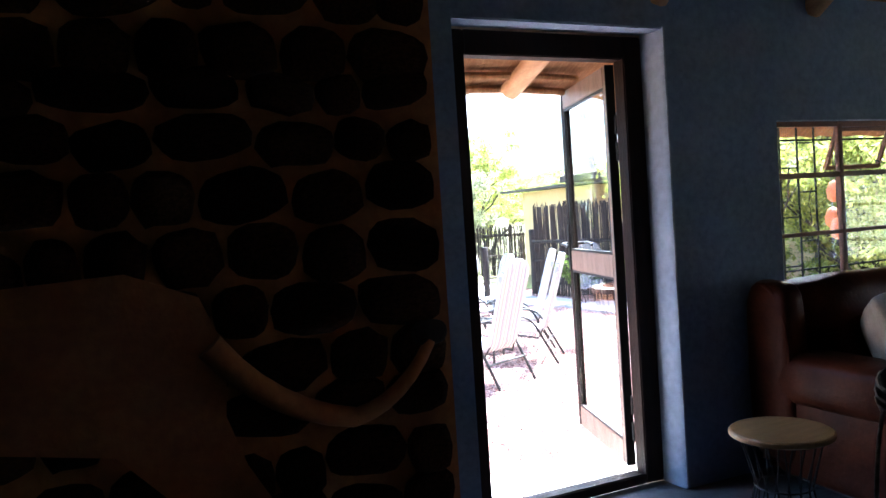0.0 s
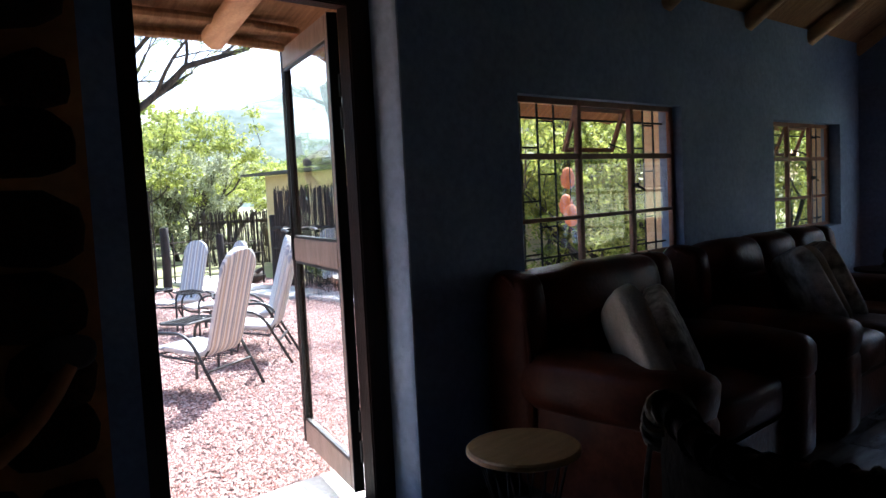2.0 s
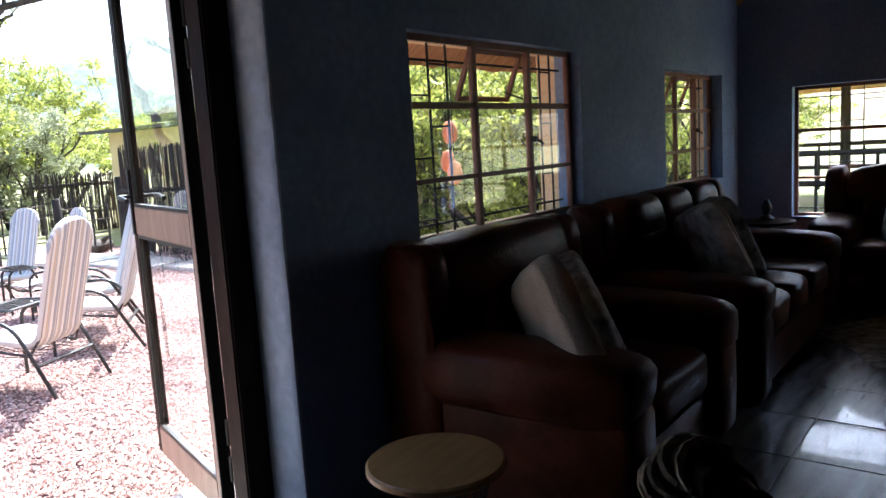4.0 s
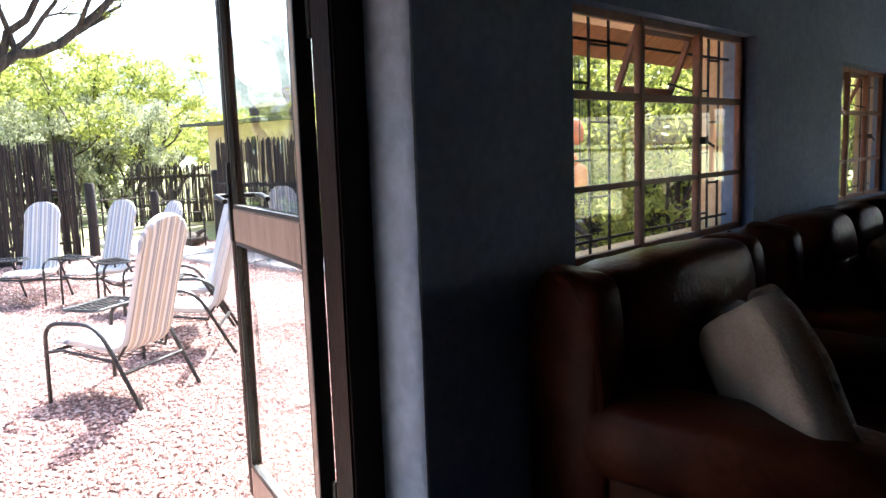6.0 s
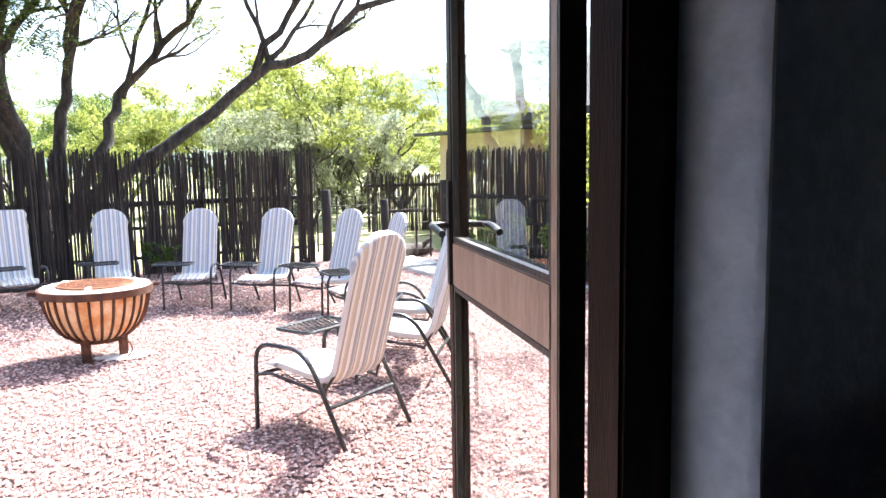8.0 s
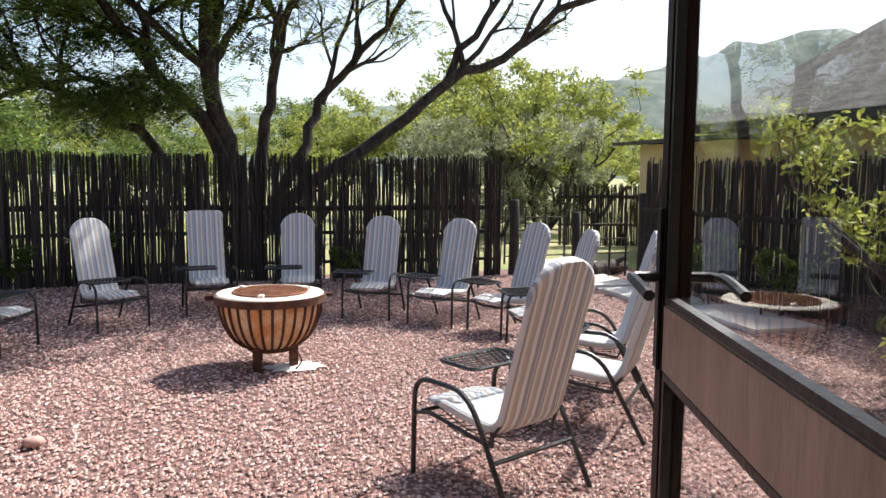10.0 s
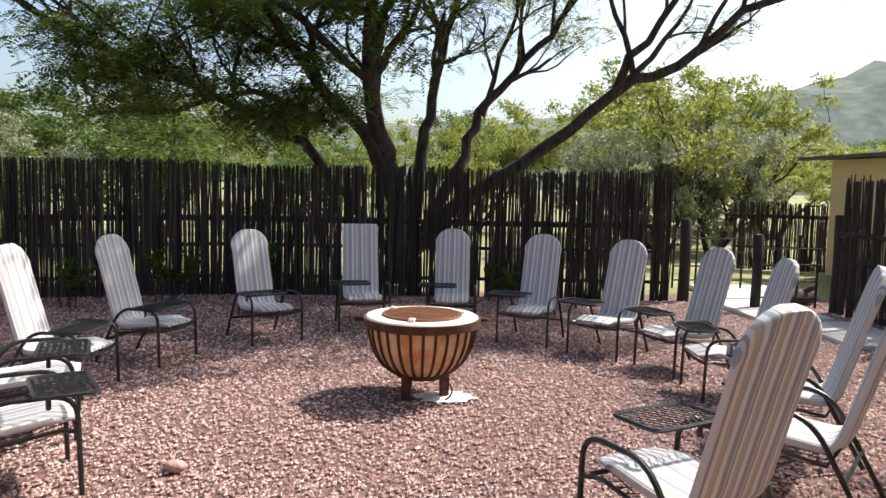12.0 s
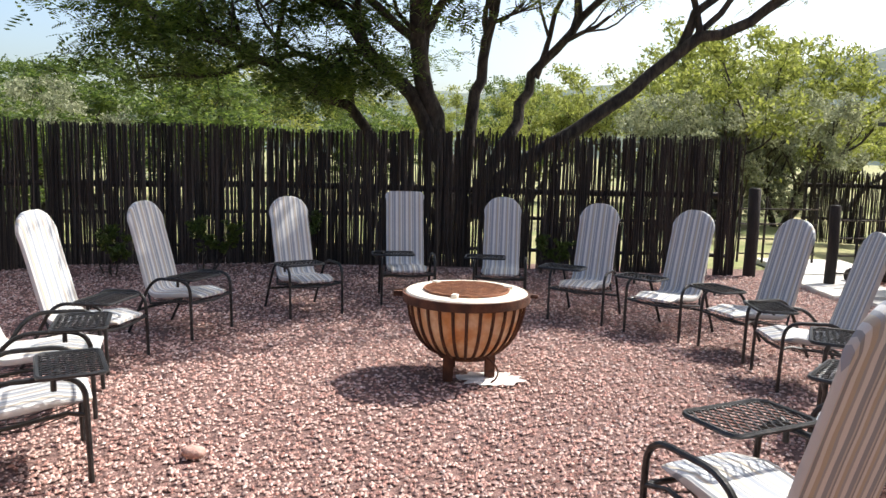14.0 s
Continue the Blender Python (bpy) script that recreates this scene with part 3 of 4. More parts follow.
for k in range(NS - 1):
    # pale rope wound tight at the crest and dark beyond it
    t = rim[k + 1]
    tdir = (rim[k + 2] - rim[k]).normalized()
    u = tdir.orthogonal().normalized()
    v = tdir.cross(u)
    pale = 5 <= k <= 11
    part("rope_band", Geo().tube([t + (u * math.cos(q) + v * math.sin(q)) * (0.030 if pale else 0.027) + tdir * 0.018 * math.sin(q) for q in (2 * math.pi * i / 12 for i in range(13))], 0.009 if pale else 0.007, 6), ZEBRA if pale else WICKER, wc)
part("rope_end", Geo().tube(arc(rim[8] + Vector((-0.03, 0, 0)), rim[10] + Vector((-0.05, 0.02, -0.34)), rim[9] + Vector((-0.07, 0, -0.1))), 0.006, 6), ZEBRA, wc)
for a in (45, 135, 225, 315):
    x, y = 0.27 * math.cos(radians(a)), 0.26 * math.sin(radians(a))
    part("leg", Geo().tube([(x, y, 0.0), (x, y, 0.3)], 0.022, 8), WOOD, wc)

ct = thing("corner_table", "low dark corner table beside the sofa", "table", m=pose(6.0, 3.02, FL))
part("tabletop", Geo().lathe([(0.01, 0.5), (0.22, 0.5), (0.23, 0.52), (0.01, 0.535)], 28), WOOD, ct)
part("leg", Geo().lathe([(0.16, 0.0), (0.05, 0.05), (0.04, 0.5)], 16), WOOD, ct)
orn = part("ornament", Geo().lathe([(0.05, 0), (0.06, 0.01), (0.025, 0.04), (0.04, 0.09), (0.03, 0.13), (0.012, 0.16)], 16), BLACK, None)
orn.matrix_basis = pose(5.98, 3.0, FL + 0.534)
tagged(orn, "small black ornament on the corner table", "ornament")
rug = part("hide_rug", Geo().add([(0.55 * math.cos(a) * (1 + 0.25 * math.sin(3 * a) + 0.1 * math.sin(7 * a)), 0.45 * math.sin(a) * (1 + 0.2 * math.cos(4 * a)), z) for z in (0, 0.008) for a in (2 * math.pi * k / 40 for k in range(40))],
                                [tuple(range(39, -1, -1)), tuple(range(40, 80))] + [(k, (k + 1) % 40, 40 + (k + 1) % 40, 40 + k) for k in range(40)]), SPOT, None)
rug.matrix_basis = pose(4.72, 1.85, FL)
tagged(rug, "spotted animal hide rug on the tiles", "rug")

# ---- painted animal on the stone wall, kept to a plain shape ----
lion = thing("wall_painting", "tawny painted animal shape across the stone wall", "painting", m=pose(0, WY - 0.075, 0))
lb = Geo()
prof = [(-3.0, 1.30), (-2.2, 1.36), (-1.5, 1.30), (-1.05, 1.32), (-0.82, 1.22), (-0.74, 1.02), (-0.76, 0.80), (-0.70, 0.62), (-0.60, 0.44), (-0.55, 0.26), (-0.78, 0.24), (-0.92, 0.5), (-1.12, 0.72), (-1.5, 0.80), (-2.3, 0.76), (-3.0, 0.8)]
lb.add([(x, y, z) for y in (0, 0.012) for x, z in prof], [tuple(range(16)), tuple(range(31, 15, -1))] + [(k, (k + 1) % 16, 16 + (k + 1) % 16, 16 + k) for k in range(16)])
part("body", lb, LION, lion)
tail = arc((-0.80, 0, 1.05), (-0.30, 0, 0.72), (-0.6, 0, 0.78)) + arc((-0.30, 0, 0.72), (0.02, 0, 0.97), (-0.1, 0, 0.75))
part("tail", Geo().tube(tail, [0.05 - 0.002 * k for k in range(len(tail))], 10), LION, lion)
part("tail_tuft", Geo().soft((0.02, 0, 1.0), (0.075, 0.02, 0.05), 0.8, 10), DARKP, lion)

# ---- courtyard ground ----
gnd = Geo()
N = 40
vs = [(-600 + 1200 * i / N, OUTY + (1200 * j / N), -0.035) for j in range(N + 1) for i in range(N + 1)]
gnd.add(vs, [(j * (N + 1) + i, j * (N + 1) + i + 1, (j + 1) * (N + 1) + i + 1, (j + 1) * (N + 1) + i) for j in range(N) for i in range(N)])
gnd.box(-600, 600, -600, OUTY, -0.12, -0.11)
tagged(part("ground", gnd, GROUND, None, "grassy sandy ground round the courtyard", False), "", "ground", kind="structure")
gv = Geo()
nx, ny = 110, 100
for j in range(ny + 1):
    for i in range(nx + 1):
        x, y = -5.5 + 12 * i / nx, 3.58 + 10.2 * j / ny
        gv.v.append((x, y, -0.012 + 0.008 * noise.noise(Vector((x * 1.3, y * 1.3, 0))) + 0.004 * noise.noise(Vector((x * 5, y * 5, 3)))))
gv.f = [(j * (nx + 1) + i, j * (nx + 1) + i + 1, (j + 1) * (nx + 1) + i + 1, (j + 1) * (nx + 1) + i) for j in range(ny) for i in range(nx)]
tagged(part("gravel_bed", gv, GRAVEL, None, "reddish brown gravel of the courtyard"), "", "gravel", kind="structure")
rg = np.random.default_rng(4)
octv = np.array([(1, 0, 0), (0, 1, 0), (-1, 0, 0), (0, -1, 0), (0, 0, 1), (0.1, 0.1, -0.6)])
octf = [(0, 1, 4), (1, 2, 4), (2, 3, 4), (3, 0, 4)]
NP = 170000
u = rg.random((NP, 2))
py = 4.0 + 9.2 * u[:, 0] ** 1.5
px = 0.8 + (u[:, 1] - 0.5) * (3.2 + (py - 3.2) * 1.35)
sz = (0.0045 + 0.0065 * rg.random(NP)) * (1 + 0.05 * (py - 4))
ang = rg.random(NP) * 6.283
V = np.repeat(octv[None], NP, 0) * (sz[:, None, None] * (0.65 + 0.7 * rg.random((NP, 6, 1))))
V[:, :, 2] *= 0.8
c, s = np.cos(ang)[:, None], np.sin(ang)[:, None]
VX = V[:, :, 0] * c * 1.3 - V[:, :, 1] * s + px[:, None]
VY = V[:, :, 0] * s * 1.3 + V[:, :, 1] * c + py[:, None]
VZ = V[:, :, 2] - 0.005 + 0.004 * rg.random((NP, 1))
keep = ~((px > -0.03) & (px < 1.66) & (py < 4.1))
VV = np.stack([VX, VY, VZ], 2)[keep]
n = len(VV)
me = bpy.data.meshes.new("loose_gravel")
F = (np.array(octf)[None] + 6 * np.arange(n)[:, None, None]).reshape(-1, 3)
me.from_pydata(VV.reshape(-1, 3).tolist(), [], F.tolist())
me.materials.append(PEBBLE)
tagged(new("loose_gravel", me), "loose reddish gravel stones on the courtyard", "gravel", kind="stuff")
st = part("stone", Geo().soft((0, 0, 0.02), (0.055, 0.04, 0.028), 0.8, 8, None, 0.3, 2), PINKSTONE, None)
st.matrix_basis = pose(-0.34, 7.36, 0)
tagged(st, "reddish loose stone lying on the gravel", "stone")
pv = Geo()
for k, (x, y, w, d) in enumerate([(5.35, 11.0, 0.8, 1.3), (5.55, 9.6, 0.75, 1.3), (5.15, 12.45, 0.9, 1.4), (5.6, 13.9, 1.2, 1.4)]):
    pv.box(x - w / 2, x + w / 2, y - d / 2, y + d / 2, -0.03, 0.03 + 0.004 * k, 0.012)
tagged(part("pavement", pv, CONC, None, "pale concrete slab path along the fence"), "", "path", kind="structure")


# ---- chairs ----
def garden_chair(square=False):
    c = thing("garden_chair", "high-backed steel garden chair with striped cushion and mesh tray", "chair", "chairs round the fire bowl")
    for sx in (-1, 1):
        x = 0.26 * sx
        p = [(x, 0.33, 0), (x, 0.325, 0.2)] + arc((x, 0.32, 0.36), (x, 0.20, 0.475), (x, 0.32, 0.475)) + arc((x, 0.05, 0.475), (x, -0.13, 0.33), (x, -0.06, 0.47)) + [(x, -0.31, 0)]
        part("side_frame", Geo().tube(p, 0.0125, 8), CHAIRM, c)
        part("side_rail", Geo().tube([(x, 0.315, 0.30), (0.22 * sx, 0.25, 0.305), (0.21 * sx, -0.12, 0.25), (0.17 * sx, -0.19, 0.38), (0.15 * sx, -0.345, 0.95)], 0.010, 6), CHAIRM, c)
    part("cross_bar", Geo().tube([(-0.26, 0.32, 0.30), (0, 0.33, 0.285), (0.26, 0.32, 0.30)], 0.011, 6), CHAIRM, c)
    part("cross_bar", Geo().tube([(-0.26, -0.2, 0.20), (0.26, -0.2, 0.20)], 0.011, 6), CHAIRM, c)
    part("top_bar", Geo().tube(arc((-0.15, -0.345, 0.95), (0.15, -0.345, 0.95), (0, -0.37, 1.07), 10), 0.010, 6), CHAIRM, c)
    g = Geo()
    for k in range(7):
        x = -0.18 + 0.06 * k
        g.tube([(x, 0.30, 0.295), (x, 0.1, 0.24), (x, -0.12, 0.235)], 0.003, 4, False)
        y = 0.28 - 0.065 * k
        g.tube([(-0.21, y, 0.28), (0, y, 0.245), (0.21, y, 0.28)], 0.003, 4, False)
    part("seat_mesh", g, CHAIRM, c)
    # one long cushion bent at the seat
    path = [Vector((0, 0.35, 0.335)), Vector((0, 0.2, 0.345)), Vector((0, 0.05, 0.325)), Vector((0, -0.06, 0.315))] + arc((0, -0.10, 0.315), (0, -0.19, 0.42), (0, -0.17, 0.32), 4) + [
        Vector((0, -0.19 - 0.19 * t, 0.42 + 0.65 * t)) for t in (0.12, 0.25, 0.4, 0.55, 0.68, 0.78, 0.86, 0.915, 0.945, 0.97, 0.985, 0.995, 1.0)]
    L = [0]
    for a, b in zip(path, path[1:]):
        L.append(L[-1] + (b - a).length)
    vs, nr = [], 20
    for i, p in enumerate(path):
        d = (path[min(i + 1, len(path) - 1)] - path[max(i - 1, 0)]).normalized()
        nn = d.cross(Vector((1, 0, 0)))
        q = L[-1] - L[i]
        w = 0.195
        r = 0.185 if not square else 0.06
        if q < r:
            w = (0.195 - r) + r * math.sqrt(max(0.0, 1 - (1 - q / r) ** 2)) + 0.012
        if L[i] < 0.05:
            w -= 0.03 * (1 - L[i] / 0.05)
        h = 0.030 if 0 < i < len(path) - 1 else 0.010
        for k in range(nr):
            a = 2 * math.pi * k / nr
            ex, ey = math.copysign(abs(math.cos(a)) ** 0.45, math.cos(a)), math.copysign(abs(math.sin(a)) ** 0.6, math.sin(a))
            wob = 0.004 * noise.noise(Vector((ex * 3, i * 0.9, ey)))
            vs.append(p + Vector((ex * w, 0, 0)) + nn * (ey * (h + wob)))
    m = len(path)
    g = Geo().add(vs, [(i * nr + k, i * nr + (k + 1) % nr, (i + 1) * nr + (k + 1) % nr, (i + 1) * nr + k) for i in range(m - 1) for k in range(nr)] + [tuple(range(nr - 1, -1, -1)), tuple(range((m - 1) * nr, m * nr))])
    part("cushion", g, STRIPE, c, "grey and white striped cushion")
    # mesh tray on one arm
    tx, ty, tz, hw, hd2 = 0.15, 0.27, 0.50, 0.20, 0.13
    loop = []
    for cx, cy, a0 in ((hw - 0.04, hd2 - 0.04, 0), (-hw + 0.04, hd2 - 0.04, 90), (-hw + 0.04, -hd2 + 0.04, 180), (hw - 0.04, -hd2 + 0.04, 270)):
        loop += [(tx + cx + 0.04 * math.cos(radians(a0 + q)), ty + cy + 0.04 * math.sin(radians(a0 + q)), tz) for q in (0, 30, 60, 90)]
    tr = part("tray", Geo().tube(loop + loop[:1], 0.010, 6, False), CHAIRM, c, "expanded steel tray")
    g = Geo()
    for s in (-1, 1):
        for k in range(-14, 15):
            pts = []
            for t in (-1, 1):
                pts.append((k * 0.036 + s * t * hd2 * 0.55, t * hd2))
            (xa, ya), (xb, yb) = pts
            ta, tb2 = 0.0, 1.0
            dx = xb - xa
            lo, hi = sorted((((-hw) - xa) / dx, (hw - xa) / dx))
            ta, tb2 = max(0, lo), min(1, hi)
            if tb2 - ta > 0.05:
                f = lambda t: (tx + xa + dx * t, ty + ya + (yb - ya) * t, tz)
                g.tube([f(ta), f(tb2)], 0.003, 4, False)
    part("tray_mesh", g, CHAIRM, tr)
    part("tray_post", Geo().tube([(0.26, 0.20, 0.42), (0.26, 0.20, 0.485), (0.24, 0.22, 0.50)], 0.012, 8), CHAIRM, c)
    return c


BX, BY = 0.90, 8.76
SEATS = [(1.86, 6.38, -0.436, 0.9), (2.67, 7.03, -0.776, 0.631), (3.02, 7.75, -0.9, 0.42), (3.12, 8.80, -0.97, 0.05), (3.04, 9.56, -0.92, -0.35),
         (2.58, 10.12, -0.69, -0.72), (1.98, 10.62, -0.45, -0.89), (1.26, 11.2, -0.08, -1.0), (-0.50, 10.55, 0.57, -0.82),
         (-1.28, 9.74, 0.94, -0.33), (-1.55, 8.80, 0.98, -0.12), (-1.40, 7.92, 0.93, 0.36), (-1.08, 7.13, 0.866, 0.5)]


def seat_pose(x, y, fx, fy):
    return pose(x, y, 0, 0, 0, math.degrees(math.atan2(fy, fx)) - 90)


first = garden_chair()
first.matrix_basis = seat_pose(*SEATS[0])
for q in SEATS[1:]:
    k = 0.91 if q[1] > 8.4 else 0.98
    copy_thing(first, seat_pose(*q)).scale = (k, k, k)
sq = garden_chair(True)
sq.matrix_basis = seat_pose(0.36, 11.2, 0.14, -0.99) @ Matrix.Diagonal((0.94, 0.94, 0.94, 1))
tagged(sq, "steel garden chair with a square-topped striped cushion by the fence")

# ---- fire bowl ----
fb = thing("fire_bowl", "clay fire bowl strapped with rusty iron on short legs", "fire pit", m=pose(BX, BY, 0))
R, HB, Z0 = 0.365, 0.37, 0.15
prof = [(0.12 + (R - 0.12) * math.sin(t * math.pi / 2) ** 0.85, Z0 + HB * (1 - math.cos(t * math.pi / 2)) ** 0.9) for t in (k / 14 for k in range(15))]
part("bowl", Geo().lathe(prof + [(R - 0.06, Z0 + HB), (R - 0.1, Z0 + HB - 0.05), (0.1, Z0 + 0.1)], 48), CLAY, fb)
part("rim", Geo().lathe([(R - 0.11, Z0 + HB - 0.005), (R - 0.11, Z0 + HB + 0.028), (R + 0.010, Z0 + HB + 0.028), (R + 0.018, Z0 + HB + 0.02), (R + 0.018, Z0 + HB - 0.005)], 56, close=True), CREAM, fb, "cream ceramic rim")
part("band", Geo().lathe([(R + 0.008, Z0 + HB - 0.035), (R + 0.034, Z0 + HB - 0.035), (R + 0.036, Z0 + HB + 0.019), (R + 0.020, Z0 + HB + 0.019)], 56, close=True), RUST, fb)
for k in range(28):
    a = 2 * math.pi * k / 28
    e = Vector((math.cos(a), math.sin(a), 0))
    part("strap", Geo().tube([Vector((0, 0, z)) + e * (r + 0.006) for r, z in prof[1:]], 0.0105, 5), RUST, fb, "", False)
part("foot_ring", Geo().lathe([(0.10, Z0 - 0.02), (0.17, Z0 - 0.02), (0.17, Z0 + 0.03), (0.10, Z0 + 0.03)], 32, close=True), RUST, fb)
for a in (235, 330, 120):
    x, y = 0.18 * math.cos(radians(a)), 0.18 * math.sin(radians(a))
    part("leg", Geo().box(x - 0.032, x + 0.032, y - 0.03, y + 0.03, 0, Z0 + 0.06, 0.008), RUST, fb)
part("ash_door", Geo().tube(arc((0.12, -0.2, 0.18), (0.16, -0.22, 0.02), (0.26, -0.25, 0.1)), 0.006, 6), RUST, fb)
for s in (-1, 1):
    part("lug", Geo().box(s * (R + 0.02), s * (R + 0.085), -0.03, 0.03, Z0 + HB - 0.01, Z0 + HB + 0.012, 0.006), RUST, fb)
gr = thing("grill_grate", "rusty mesh grill grate lying on the fire bowl", "grate", m=pose(BX, BY, Z0 + HB + 0.036))
part("hoop", Geo().tube([(0.265 * math.cos(2 * math.pi * k / 40), 0.265 * math.sin(2 * math.pi * k / 40), 0) for k in range(41)], 0.008, 6), GRATE, gr)
g = Geo()
for s in (1, -1):
    for k in range(-12, 13):
        d = k * 0.021
        h = math.sqrt(max(0, 0.262 ** 2 - d * d))
        ux, uy = math.cos(radians(35 * s)), math.sin(radians(35 * s))
        g.tube([(-uy * d - ux * h, ux * d - uy * h, 0.002 * s), (-uy * d + ux * h, ux * d + uy * h, 0.002 * s)], 0.006, 4, False)
part("mesh", g, GRATE, gr)
for a in (0, 120, 240):
    part("clip", Geo().box(0.25, 0.30, -0.02, 0.02, -0.01, 0.014, 0.003), CREAM, gr).matrix_basis = pose(0, 0, 0, 0, 0, a + 15)
part("ash_bed", Geo().lathe([(0.01, -0.06), (0.262, -0.06), (0.2, -0.03), (0.01, -0.02)], 24), BARK, gr)
ah = Geo()
vs = []
for k in range(48):
    a = 2 * math.pi * k / 48
    r = 0.17 * (1 + 0.55 * noise.noise(Vector((math.cos(a) * 3, math.sin(a) * 3, 0))))
    vs.append((r * math.cos(a) * 1.2, r * math.sin(a) * 0.8, 0))
ah.add(vs + [(0, 0, 0.022)], [(k, (k + 1) % 48, 48) for k in range(48)])
ap = part("ash_pile", ah, ASH, None)
ap.matrix_basis = pose(BX + 0.15, BY - 0.08, 0.006)
tagged(ap, "white ash spilt on the gravel under the bowl", "ash", kind="stuff")


# ---- stick fences ----
def stick_mesh(seed, h, r):
    rr = random.Random(seed)
    pts, rs = [], []
    ox, oy = 0, 0
    for k in range(6):
        ox += rr.uniform(-0.012, 0.012)
        oy += rr.uniform(-0.008, 0.008)
        pts.append((ox, oy, h * k / 5))
        rs.append(r * rr.uniform(0.75, 1.15))
    return Geo().tube(pts, rs, 5)


STICKS = [stick_mesh(k, 1.68 + 0.08 * (k % 4 - 1.5) / 2, 0.007 + 0.002 * (k % 3)).mesh("stick", REED) for k in range(10)]


def stick_fence(name, label, line, height, pitch, singles, rails=(0.22, 0.62, 0.95), seed=0, gaps=()):
    """Upright sticks wired to round rails; singles of them are parts of their own."""
    f = thing(name, label, "fence")
    rr = random.Random(seed)
    pts = [Vector((x, y, 0)) for x, y in line]
    for z in rails:
        part("rail", Geo().tube([(p.x, p.y + 0.045, z + 0.01 * math.sin(i * 2)) for i, p in enumerate(pts)], 0.038 if z > 0.8 else 0.024, 8), POST, f)
    rest, made = Geo(), 0
    for a, b in zip(pts, pts[1:]):
        L = (b - a).length
        k = int(L / pitch)
        for i in range(k):
            t = (i + rr.uniform(0.25, 0.75)) / k
            p = a.lerp(b, t)
            if any(abs(p.x - q) < 0.035 for q in gaps):
                continue
            p.y += rr.uniform(-0.02, 0.03)
            hh = height + rr.uniform(-0.03, 0.03) + 0.015 * math.sin(p.x * 2)
            lean = rr.uniform(-1.6, 1.6)
            if made < singles and rr.random() < 0.6:
                o = new("stick", rr.choice(STICKS))
                o.parent = f
                o.matrix_basis = pose(p.x, p.y, -0.02, rr.uniform(-1, 1), lean, rr.uniform(0, 360)) @ Matrix.Diagonal((1, 1, hh / 1.68, 1))
                made += 1
            else:
                r = rr.uniform(0.006, 0.012)
                dx = math.tan(radians(lean)) * hh
                rest.tube([(p.x, p.y, -0.02), (p.x + dx * 0.5 + rr.uniform(-0.012, 0.012), p.y, hh * 0.5), (p.x + dx, p.y + rr.uniform(-0.01, 0.01), hh)], [r, r, r * 0.8], 5)
    if rest.v:
        tagged(part("stick_infill", rest, REEDS, f), kind="stuff")
    return f


stick_fence("stick_fence", "dark upright stick fence behind the chairs", [(4.22, 13.25), (3.95, 13.25), (2.0, 13.4), (0.3, 13.4), (-1.6, 13.2), (-3.0, 12.85), (-3.85, 12.6)], 1.63, 0.0074, 300, seed=1, gaps=(1.8, 3.94))
stick_fence("side_stick_fence", "dark stick fence closing the side of the court", [(-3.9, 12.55), (-4.7, 11.3), (-5.0, 9.0), (-5.0, 6.0), (-5.0, 3.6)], 1.66, 0.010, 0, seed=2)
stick_fence("gate_side_fence", "stick fence beside the concrete path", [(5.95, 12.3), (6.15, 10.8), (6.3, 8.5), (6.35, 7.9)], 1.60, 0.010, 280, seed=3)
stick_fence("far_stick_fence", "greyish stick fence of a further yard", [(6.95, 17.5), (7.9, 17.2), (9.0, 16.9)], 1.24, 0.012, 120, rails=(0.4, 0.98), seed=4)


def post(x, y, h, r, label):
    p = part("fence_post", Geo().tube([(x, y, -0.05), (x + 0.01, y, h * 0.5), (x, y, h - 0.015), (x, y, h)], [r, r * 0.97, r * 0.95, r * 0.8], 14), POST, None)
    tagged(p, label, "post", "fence posts")


post(4.42, 13.25, 1.06, 0.075, "thick dark timber gate post by the fence")
post(5.05, 12.55, 0.92, 0.06, "dark timber post at the garden gate")
post(6.0, 12.42, 1.18, 0.085, "thick dark timber post at the stick fence end")
post(0.9, 13.5, 1.1, 0.06, "dark timber post behind the stick fence")
post(-2.6, 13.05, 1.1, 0.06, "dark timber post behind the stick fence")


def gate(m, w, label):
    gt = thing("ladder_gate", label, "gate", m=m)
    for k in range(4):
        part("upright", Geo().tube([(w * k / 3, 0, 0.03), (w * k / 3 + 0.01, 0, 0.92)], 0.016, 7), POST, gt)
    for z in (0.15, 0.35, 0.55, 0.75):
        part("rung", Geo().tube([(-0.02, -0.02, z), (w + 0.02, -0.02, z + 0.01)], 0.011, 6), REED, gt)


gate(pose(4.62, 14.2, 0, 0, 0, 0), 1.0, "rough pole gate standing across the garden path")
gate(pose(5.1, 12.6, 0, 0, 0, -5), 0.7, "small ladder gate of poles between two posts")

lg = thing("weathered_log", "weathered split log lying beside the garden path", "log", m=pose(5.75, 12.95, 0.09, 0, 0, 28))
part("trunk", Geo().tube([(-0.38, 0, 0), (-0.15, 0.02, 0.01), (0.12, -0.01, 0.015), (0.4, 0.01, 0)], [0.10, 0.115, 0.105, 0.085], 11), BARK, lg)
part("branch_stub", Geo().tube([(0.1, -0.02, 0.05), (0.16, -0.12, 0.13), (0.2, -0.17, 0.16)], [0.045, 0.035, 0.025], 8), BARK, lg)

